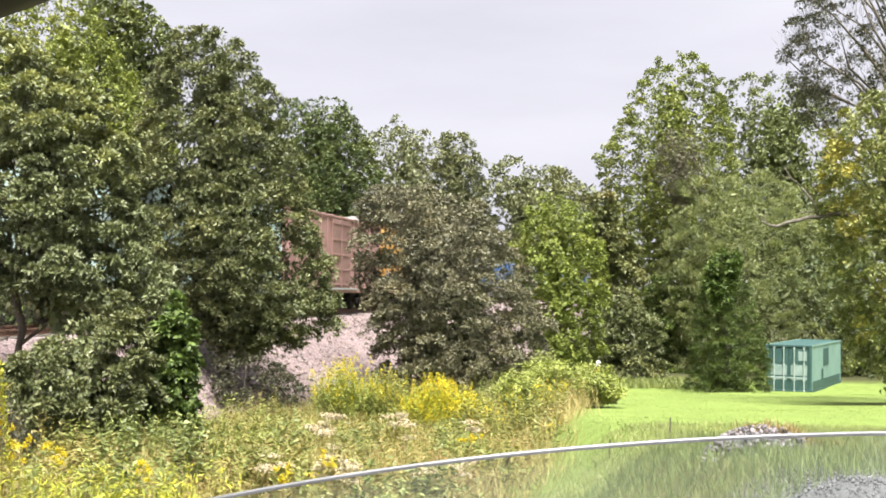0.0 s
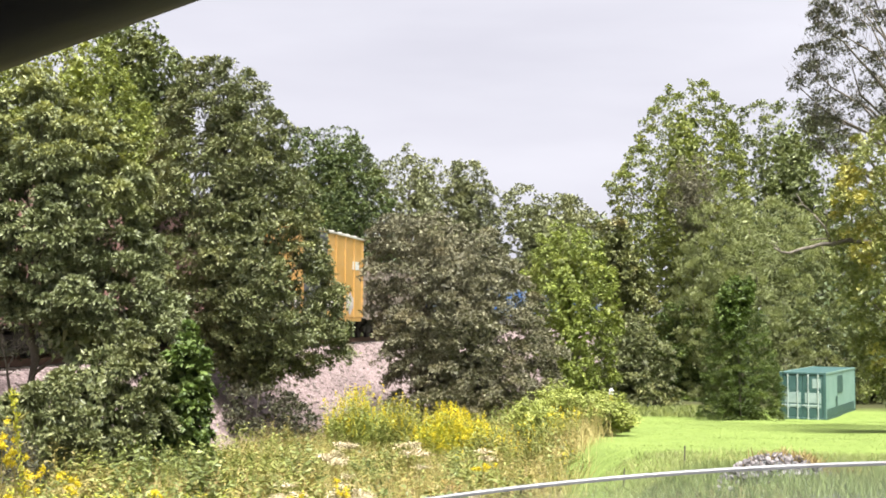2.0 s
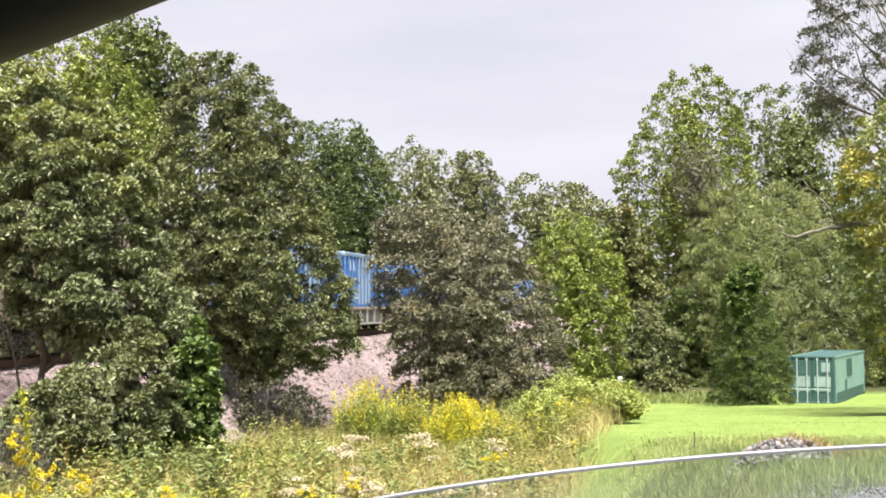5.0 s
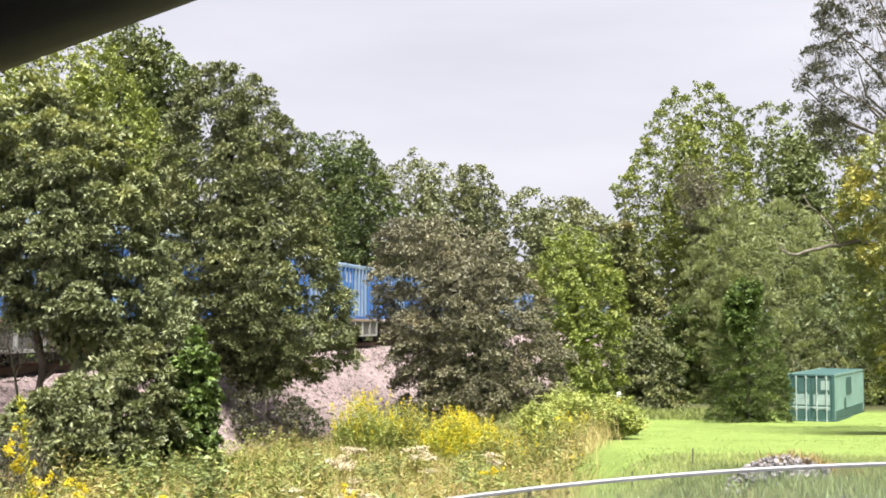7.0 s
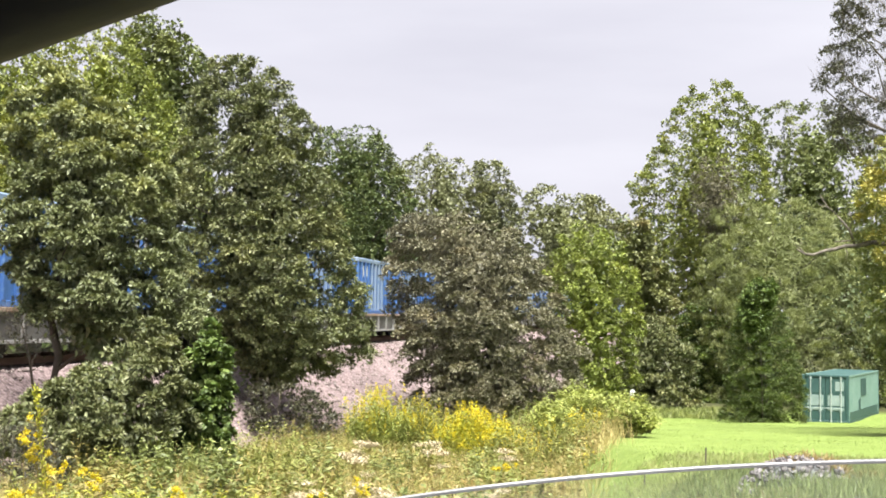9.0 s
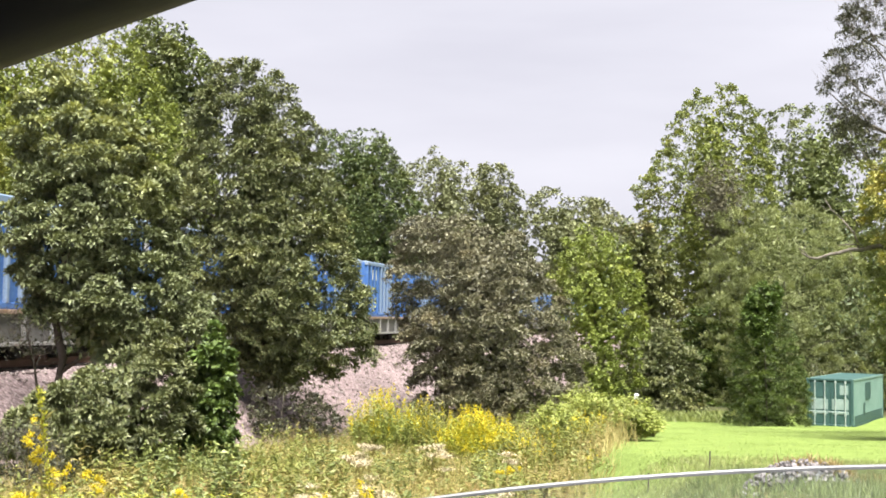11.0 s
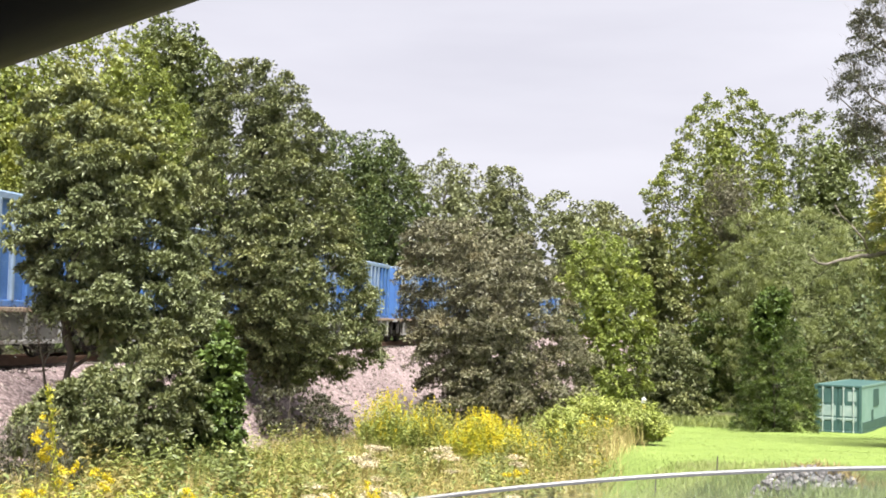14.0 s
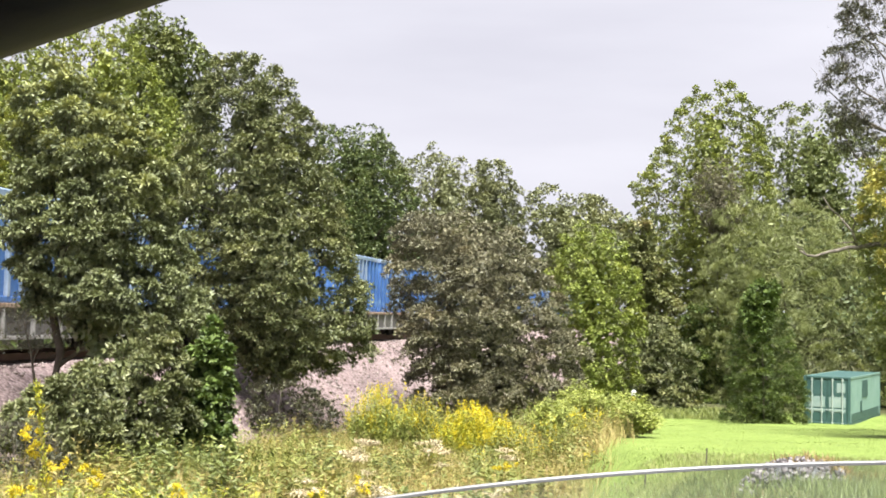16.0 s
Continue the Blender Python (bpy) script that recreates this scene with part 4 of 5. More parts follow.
def blades(n, places, lo, hi, w, lean=0.35):
    up = unit(rng.normal(0, lean, (n, 3)) * [1, 1, 0] + [0, 0, 1])
    return leaves(places, up, rng.normal(0, 1, (n, 3)), rng.uniform(lo, hi, n), w)


def stalks(places, tall, k, length, width, stem=0.006):
    """Upright stems with k leaves each. Returns the pieces and the tips."""
    n = len(places)
    up = unit(rng.normal(0, 0.14, (n, 3)) * [1, 1, 0] + [0, 0, 1])
    pieces = [leaves(places, up, rng.normal(0, 1, (n, 3)), tall * 1.02, stem)]
    f = rng.uniform(0.2, 1.0, (n, k))
    p = (places[:, None] + up[:, None] * (f * tall[:, None])[..., None]).reshape(-1, 3)
    d = unit(rng.normal(0, 1, (n * k, 3)) * [1, 1, 0.3] + [0, 0, 0.35])
    s = (1.25 - 0.6 * f).ravel() * rng.uniform(0.7, 1.2, n * k)
    pieces.append(leaves(p, d, np.tile([0.0, 0.0, 1.0], (n * k, 1)) + rng.normal(0, 0.3, (n * k, 3)), length * s, width * s))
    return pieces, places + up * tall[:, None]


def stuff(name, pieces, mat, label, category):
    return tagged(new(name, raw_mesh(name, *joined(pieces), M[mat])), label, category, kind="stuff")


def patchy(places):
    """Broad patches in which plants stand taller or lower."""
    x, y = places[:, 0], places[:, 1]
    return 0.86 + 0.22 * np.sin(x * 1.9 + 0.7 * y) + 0.20 * np.sin(y * 1.3 - 1.1 * x + 2.0)


def make_meadow():
    left, right = (-1.2, -0.385), (-1.7, 0.19)
    n = 5200
    places = scatter(n, 9.5, 40, left, right)
    pieces, _ = stalks(places, rng.uniform(0.4, 1.05, n) * patchy(places), 13, 0.115, 0.034)
    stuff("meadow_weeds", pieces, "weed", "tall yellow green weeds in an unmown meadow", "weeds")
    n = 3400
    places = scatter(n, 9.5, 42, left, right)
    places = places[patchy(places) > 0.88]
    n = len(places)
    pieces, _ = stalks(places, rng.uniform(0.35, 0.85, n) * patchy(places), 14, 0.14, 0.055)
    stuff("broad_weeds", pieces, "nettle", "fresh green broad-leaved weeds in the meadow", "weeds")
    places = scatter(52000, 9.0, 34, left, (-1.6, 0.195))
    places = places[patchy(places) < 0.95 + rng.normal(0, 0.12, len(places))]
    stuff("dry_grass", [blades(len(places), places, 0.3, 0.8, 0.009)], "dry", "dry straw-coloured meadow grass", "grass")
    n = 1500
    places = scatter(n, 10, 34, left, right)
    pieces, _ = stalks(places, rng.uniform(0.5, 1.0, n), 7, 0.06, 0.02, 0.008)
    stuff("withered_stalks", pieces, "brown", "withered brown stalks standing in the meadow", "weeds")
    n = 1500
    places = scatter(n, 9.5, 36, left, right)
    tall = rng.uniform(0.6, 1.0, n)
    pieces, tips = stalks(places, tall, 9, 0.10, 0.02)
    stuff("goldenrod_stems", pieces, "lush", "yellow green goldenrod stems in the meadow", "weeds")
    pick = rng.permutation(n)[:26]
    j = np.repeat(pick, 30)
    p = tips[j] + rng.normal(0, 1, (len(j), 3)) * [0.05, 0.05, 0.06]
    stuff("goldenrod_flowers", [leaves(p, rng.normal(0, 1, (len(j), 3)), rng.normal(0, 1, (len(j), 3)), 0.028, 0.016)], "petal", "small deep yellow goldenrod blossoms in the meadow", "flowers")


def make_goldenrod_clump(x, y, rx, ry, n, tall, flowers, leaf):
    """A clump of many upright goldenrod stems with their plumes."""
    clump = tagged(new("goldenrod_clump"), "dense clump of yellow flowering goldenrod in the meadow" if flowers > 25 else "clump of leafy weeds with yellow flower tips", "wildflower", "goldenrod clumps")
    z0 = float(height(x, y))
    clump.location = (x, y, z0)
    a, d = rng.uniform(0, math.tau, n), rng.uniform(0, 1, n) ** 0.5
    p = np.stack([np.cos(a) * d * rx, np.sin(a) * d * ry, np.zeros(n)], 1)
    p[:, 2] = ground(x + p[:, 0], y + p[:, 1]) - z0 - 0.02
    pieces, tips = stalks(p, tall * rng.uniform(0.6, 1.1, n) * (1.05 - 0.35 * d ** 2), 20, 0.125, 0.040)
    ob = tagged(new("foliage", raw_mesh("foliage", *joined(pieces), M[leaf])), kind="stuff")
    ob.parent = clump
    if flowers < 4:
        return
    j = np.repeat(rng.permutation(n)[: int(n * 0.3)], flowers * 3)
    f = rng.uniform(0, 1, len(j))
    q = tips[j] + rng.normal(0, 1, (len(j), 3)) * [0.035, 0.035, 0.02] * (1.1 - f)[:, None] + np.stack([0 * f, 0 * f, (f - 0.65) * 0.26], 1)
    ob = tagged(new("plume", raw_mesh("plume", *leaves(q, rng.normal(0, 1, (len(j), 3)) + [0, 0, 0.6], rng.normal(0, 1, (len(j), 3)), 0.040, 0.024), M["petal"])), "small yellow flower plumes", kind="stuff")
    ob.parent = clump


def make_weed_clump(name, label, x, y, radius, tall, n, leaf, length, width):
    """Stems that arch outwards from one root, with broad leaves along them."""
    clump = tagged(new(name), label, "weeds" if name == "weed_clump" else "shrub", "leafy clumps in the meadow")
    z0 = float(ground(np.array([x]), np.array([y]))[0]) - 0.02
    clump.location = (x, y, z0)
    a, lean = rng.uniform(0, math.tau, n), rng.uniform(0.05, 1, n) ** 0.7
    size = tall * rng.uniform(0.65, 1.1, n)
    k = 24
    f = rng.uniform(0.18, 1.0, (n, k))
    away = np.stack([np.cos(a), np.sin(a), 0 * a], 1)
    foot = away * (rng.uniform(0, 0.35, n) * radius)[:, None]
    rise = size * (1 - 0.42 * lean ** 2)
    p = foot[:, None] + away[:, None] * (radius * lean[:, None] * f ** 1.7)[..., None]
    p[..., 2] += rise[:, None] * (1 - (1 - f) ** 1.6)
    d = unit(rng.normal(0, 1, (n, k, 3)) * [1, 1, 0.25] + 0.5 * away[:, None] + [0, 0, 0.15])
    s = (1.2 - 0.55 * f) * rng.uniform(0.7, 1.25, (n, k))
    up = np.array([0.0, 0.0, 1.0]) + rng.normal(0, 0.32, (n * k, 3))
    ob = tagged(new("foliage", raw_mesh("foliage", *leaves(p.reshape(-1, 3), d.reshape(-1, 3), up, length * s.ravel(), width * s.ravel()), M[leaf])), kind="stuff")
    ob.parent = clump
    up = unit(np.concatenate([away[:, :2] * (radius * lean * 0.5)[:, None], rise[:, None]], 1))
    ob = tagged(new("stem_spray", raw_mesh("stem_spray", *leaves(foot, up, rng.normal(0, 1, (n, 3)), size * 0.9, 0.009), M["weed"])), "thin green stems", kind="stuff")
    ob.parent = clump


def make_weed_clumps():
    kinds = (("lush", "yellow green leafy weed clump in the unmown meadow"), ("nettle", "fresh green leafy weed clump in the unmown meadow"), ("weed", "dull yellowing leafy weed clump in the unmown meadow"))
    for i in range(34):
        y = math.sqrt(rng.uniform(11.5 ** 2, 25 ** 2))
        x = rng.uniform(-0.9 - 0.30 * y, -1.5 + 0.15 * y)
        leaf, label = kinds[(0, 1, 0, 2, 1)[i % 5]]
        make_weed_clump("weed_clump", label, x, y, rng.uniform(0.3, 0.6), rng.uniform(0.6, 0.98), int(rng.uniform(30, 60)), leaf, *((0.13, 0.05), (0.16, 0.034), (0.10, 0.045))[i % 3])
    for x, y, radius, tall in ((-3.3, 13.2, 0.4, 1.1), (-2.75, 14.4, 0.35, 0.95), (-3.2, 17.2, 0.45, 1.15), (-2.1, 19.0, 0.45, 1.1)):
        make_weed_clump("weed_clump", "tall fresh green broad-leaved weed clump in the meadow", x, y, radius, tall, 40, "nettle", 0.13, 0.055)
    for x, y, radius, tall in ((2.55, 28.6, 0.6, 1.0), (2.45, 31.5, 0.7, 1.3), (3.2, 32.5, 0.7, 1.35), (3.1, 29.6, 0.7, 1.1), (3.75, 30.4, 0.75, 1.05), (4.2, 29.2, 0.6, 0.8), (4.5, 32.0, 0.7, 1.05), (4.95, 34.0, 0.65, 0.78), (5.35, 35.3, 0.5, 0.48)):
        make_weed_clump("leafy_shrub", "pale yellow green leafy shrub at the lawn's edge", x, y, radius, tall, 190, "shrub", 0.125, 0.055)


def make_withered_clumps():
    """Low plants turning orange among the dry grass."""
    for x, y, radius, tall in ((-0.75, 14.2, 0.32, 0.62), (-0.2, 13.4, 0.3, 0.5), (0.45, 14.8, 0.35, 0.55), (-1.9, 15.2, 0.3, 0.6), (0.9, 16.5, 0.3, 0.5), (-2.6, 14.0, 0.3, 0.55), (1.5, 19.0, 0.4, 0.5), (0.2, 17.5, 0.35, 0.6)):
        make_weed_clump("weed_clump", "withering orange tinted weed clump in the dry meadow grass", x, y, radius, tall, 34, "wither", 0.09, 0.026)


def make_marker_post():
    post = tagged(new("marker_post"), "yellow marker post with a white cap at the lawn's edge", "post")
    x, y = 5.25, 36.5
    post.location = (x, y, float(height(x, y)) - 0.1)
    part("shaft", rod((0, 0, 0), (0, 0, 1.22), 0.06, 0.055, 12), M["post_yellow"], post)
    bm = rod((0, 0, 1.21), (0, 0, 1.34), 0.075, 0.07, 12)
    add_rod(bm, (0, 0, 1.34), (0, 0, 1.38), 0.07, 0.03, 12)
    part("cap", bm, M["letter"], post, "white cap", smooth=False)


def make_near_goldenrod():
    """Tall goldenrods by the roadside, each with its stem, leaves and blossoms."""
    spots = [(-3.18, 9.0, 1.40, 0), (-3.08, 9.1, 1.24, 0), (-2.96, 9.0, 1.10, 0), (-2.84, 9.2, 1.06, 0), (-3.02, 8.7, 1.0, 0), (-2.93, 9.0, 1.76, 1), (-1.3, 10.2, 0.85, 0), (-2.3, 10.2, 0.92, 0), (-0.9, 11.2, 0.88, 0), (0.5, 13.5, 0.95, 0)]
    places = scatter(420, 8.4, 10.2, (-0.9, -0.30), (0.1, -0.19))
    pieces, _ = stalks(places, rng.uniform(0.55, 1.05, 420), 16, 0.10, 0.016)
    stuff("roadside_goldenrod_leaves", pieces, "goldenrod", "feathery yellow green goldenrod leaves by the road", "weeds")
    for x, y, tall, spire in spots:
        plant = tagged(new("goldenrod"), "tall goldenrod with a slender green spire" if spire else "flowering goldenrod with deep yellow blossom heads", "wildflower", "goldenrods by the road")
        plant.location = (x, y, float(height(x, y)) - 0.02)
        bend = rng.normal(0, 0.06, 2)
        tip = np.array([bend[0] - 0.10 * spire, bend[1], tall])
        part("stem", tube([(0, 0, 0), tuple(tip * [0.35, 0.35, 0.5]), tuple(tip)], [0.006, 0.005, 0.002], 5), M["weed"], plant)
        k = 34
        f = rng.uniform(0.15, 0.92, k)
        d = unit(rng.normal(0, 1, (k, 3)) * [1, 1, 0.2] + [0, 0, 0.4])
        ob = tagged(new("leaf_spray", raw_mesh("leaf_spray", *leaves(tip * f[:, None] ** [1.5, 1.5, 1.0], d, np.tile([0, 0, 1.0], (k, 1)), 0.12 * rng.uniform(0.6, 1.2, k), 0.022), M["weed"])), kind="stuff")
        ob.parent = plant
        if spire:
            f = rng.uniform(0.55, 1.0, 260)
            q = tip * f[:, None] ** [1.5, 1.5, 1.0] + rng.normal(0, 0.012, (260, 3))
            ob = tagged(new("spire", raw_mesh("spire", *leaves(q, rng.normal(0, 1, (260, 3)) + [0, 0, 1], rng.normal(0, 1, (260, 3)), 0.03, 0.012), M["goldenrod"])), kind="stuff")
        else:
            heads = tip + rng.normal(0, 1, (6, 3)) * [0.055, 0.055, 0.05]
            q = np.repeat(heads, 55, 0) + rng.normal(0, 0.012, (330, 3))
            ob = tagged(new("blossom", raw_mesh("blossom", *leaves(q, rng.normal(0, 1, (330, 3)) + [0, 0, 0.6], rng.normal(0, 1, (330, 3)), 0.018, 0.011), M["petal"])), kind="stuff")
        ob.parent = plant


def make_white_flowers():
    """Flat-topped whitish flower heads on stems among the weeds."""
    for x, y, tall in [(-0.35, 15.0, 1.12), (-0.2, 14.6, 1.05), (-1.15, 14.0, 1.0), (-1.1, 14.8, 1.12), (-1.3, 15.3, 1.08), (-0.95, 13.0, 0.78), (-1.05, 12.6, 0.70), (-0.75, 12.2, 0.72), (0.6, 15.6, 1.0), (-1.6, 12.6, 0.75), (0.35, 13.0, 0.70), (0.1, 12.4, 0.66)]:
        plant = tagged(new("white_wildflower"), "wild plant with flat faded white flower heads", "wildflower", "white flowers in the meadow")
        plant.location = (x, y, float(height(x, y)) - 0.02)
        part("stem", rod((0, 0, 0), (0.02, 0, tall), 0.005, 0.003, 5), M["weed"], plant)
        heads = np.array([0.02, 0, tall]) + rng.normal(0, 1, (5, 3)) * [0.08, 0.08, 0.05]
        for h in heads:
            part("stalk", rod((0.012, 0, tall * 0.75), tuple(h - [0, 0, 0.015]), 0.003, 0.002, 4), M["weed"], plant)
            q = h + rng.normal(0, 1, (80, 3)) * [0.042, 0.042, 0.010]
            ob = tagged(new("flower_head", raw_mesh("flower_head", *leaves(q, rng.normal(0, 1, (80, 3)) * [1, 1, 0.3], np.tile([0, 0, 1.0], (80, 1)), 0.030, 0.022), M["white_petal"])), kind="stuff")
            ob.parent = plant


def make_grass():
    n = 34000
    stuff("tall_grass", [blades(n, scatter(n, 9.2, 15, (-1.5, 0.17), (1.5, 0.40)), 0.06, 0.24, 0.006)], "grass", "long green grass on the roadside bank", "grass")
    n = 32000
    places = scatter(n, 17.5, 71, (-0.6, 0.165), (2.5, 0.40))
    stuff("mown_lawn", [blades(n, places, 0.025, 0.055, 0.022, 0.8)], "lawn", "bright green mown lawn", "lawn")
    n = 17000
    stuff("lawn_fringe", [blades(n, scatter(n, 13.8, 18.6, (-1.6, 0.19), (2, 0.40)), 0.04, 0.14, 0.008)], "fringe", "straw-coloured fringe of the mown lawn", "grass")
    n = 6000
    stuff("wood_edge_grass", [blades(n, scatter(n, 67, 74, (0, 0.13), (-2, 0.29)), 0.15, 0.45, 0.05, 0.5)], "nettle", "rough grass along the edge of the wood", "grass")


def rock(r, flat=0.75):
    bm = bmesh.new()
    bmesh.ops.create_icosphere(bm, subdivisions=1, radius=r)
    for v in bm.verts:
        v.co = v.co * float(rng.uniform(0.72, 1.2))
        v.co.z *= flat
    return bm


def make_rubble():
    pile = tagged(new("rubble_pile"), "heap of broken grey stones beside the lawn", "stone pile")
    base = np.array([3.52, 12.6])
    pile.location = (*base, float(height(*base)))
    shapes = []
    for i in range(7):
        me = bpy.data.meshes.new("stone")
        bm = rock(1.0)
        bm.to_mesh(me)
        bm.free()
        me.materials.append(M["rubble_stone"])
        shapes.append(me)
    heap = bmesh.new()
    bmesh.ops.create_icosphere(heap, subdivisions=3, radius=1.0)
    for v in heap.verts:
        v.co = Vector((v.co.x * 0.42, v.co.y * 0.4, max(v.co.z, -0.3) * 0.22)) * float(rng.uniform(0.95, 1.03))
    part("core", heap, M["rubble"], pile)
    for i in range(290):
        a, d = rng.uniform(0, math.tau), rng.uniform(0, 1) ** 0.6
        x, y = math.cos(a) * d * 0.66, math.sin(a) * d * 0.6
        z = 0.26 * max(0, 1 - d ** 1.8)
        ob = new("stone", shapes[i % 7])
        ob.parent = pile
        s = rng.uniform(0.02, 0.042)
        slope = float(height(base[0] + x, base[1] + y)) - pile.location.z
        ob.matrix_basis = Matrix.Translation((x, y, z + slope * (1 - z / 0.26))) @ Euler(tuple(rng.uniform(0, 6, 3))).to_matrix().to_4x4() @ Matrix.Diagonal((s, s, s, 1))
    # yellowed weeds on the heap's far flank
    n = 1500
    q = np.stack([3.95 + rng.normal(0, 0.28, n), 12.85 + rng.normal(0, 0.25, n)], 1)
    d = np.clip(1 - ((q[:, 0] - 3.52) ** 2 + (q[:, 1] - 12.6) ** 2) / 0.35, 0, 1)
    z = height(q[:, 0], q[:, 1]) + 0.22 * d
    stuff("heap_weeds", [blades(n, np.stack([q[:, 0], q[:, 1], z], 1), 0.07, 0.20, 0.012, 0.8)], "heap_weed", "orange yellow weeds withering on the stone heap", "weeds")
    k = 2600
    p = scatter(k, 8.0, 10.6, (0.2, 0.16), (1, 0.40))
    base8 = np.array([(1, 0, 0), (-1, 0, 0), (0, 1, 0), (0, -1, 0), (0, 0, 1), (0, 0, -1)], float)
    face = np.array([(0, 2, 4), (2, 1, 4), (1, 3, 4), (3, 0, 4), (2, 0, 5), (1, 2, 5), (3, 1, 5), (0, 3, 5)])
    v = base8[None] * rng.uniform(0.007, 0.02, (k, 1, 1)) * rng.uniform(0.6, 1.3, (k, 6, 1)) + (p + [0, 0, 0.025])[:, None]
    t = face[None] + np.arange(k)[:, None, None] * 6
    tagged(new("gravel", raw_mesh("gravel", v.reshape(-1, 3), t.reshape(-1, 3), M["rubble"])), "loose grey gravel on the roadside pull-off", "gravel", kind="stuff")
    for x, y in ((3.25, 16.0), (2.55, 16.6)):
        st = tagged(new("survey_stake"), "short dark wooden stake in the grass", "stake")
        st.location = (x, y, float(height(x, y)) - 0.05)
        part("post", rod((0, 0, 0), (0.01, 0, 0.3), 0.010, 0.009, 6), M["tie"], st)


def stone_pieces():
    m, nt, b, _ = material("broken_stone_pieces")
    info = nt.nodes.new("ShaderNodeObjectInfo")
    col = ramp(nt, info.outputs["Random"], [(0.0, (0.05, 0.045, 0.047)), (0.5, (0.13, 0.117, 0.12)), (1.0, (0.25, 0.228, 0.232))])
    nt.links.new(mix(nt, 1.0, col, ramp(nt, noise_of(nt, 3, 4), [(0.3, (0.75, 0.75, 0.75)), (0.7, (1.15, 1.15, 1.15))]), "MULTIPLY"), b.inputs["Base Color"])
    b.inputs["Roughness"].default_value = 0.9
    return m


M["rubble_stone"] = stone_pieces()
M["wither"] = leaf_material("orange_withering_leaves", (0.203, 0.133, 0.039), (0.328, 0.211, 0.070), (0.429, 0.312, 0.133), None, 1.0)
M["post_yellow"] = surface("faded_yellow_plastic", (0.62, 0.46, 0.05), (0.70, 0.55, 0.12), 6, 0.6, 0, 60, 0.1, 0.002)
M["heap_weed"] = leaf_material("withered_weeds", (0.211, 0.140, 0.058), (0.296, 0.218, 0.094), (0.359, 0.296, 0.125), None, 1.0)
make_meadow()
make_weed_clumps()
make_goldenrod_clump(-1.9, 31, 0.8, 0.7, 430, 1.75, 9, "shrub")
make_goldenrod_clump(-1.0, 31.5, 0.75, 0.6, 300, 1.6, 4, "lush")
make_goldenrod_clump(0.4, 28, 0.8, 0.7, 480, 1.5, 11, "goldenrod")
make_goldenrod_clump(1.15, 27, 0.6, 0.5, 180, 1.25, 5, "lush")
make_goldenrod_clump(-3.3, 22, 0.9, 0.7, 130, 1.25, 2, "lush")
make_goldenrod_clump(-4.4, 19, 0.8, 0.6, 110, 1.1, 1, "nettle")
make_goldenrod_clump(-2.3, 17, 0.8, 0.6, 110, 0.95, 3, "lush")
make_goldenrod_clump(-2.9, 12.2, 0.5, 0.4, 70, 0.95, 1, "nettle")
make_goldenrod_clump(-1.7, 13.2, 0.6, 0.4, 70, 0.85, 2, "lush")
make_goldenrod_clump(2.1, 25, 0.8, 0.7, 120, 1.2, 4, "lush")
make_withered_clumps()
make_marker_post()
make_near_goldenrod()
make_white_flowers()
make_trackside_brush()
make_grass()
make_rubble()

# ---- the green storage container on the lawn ----


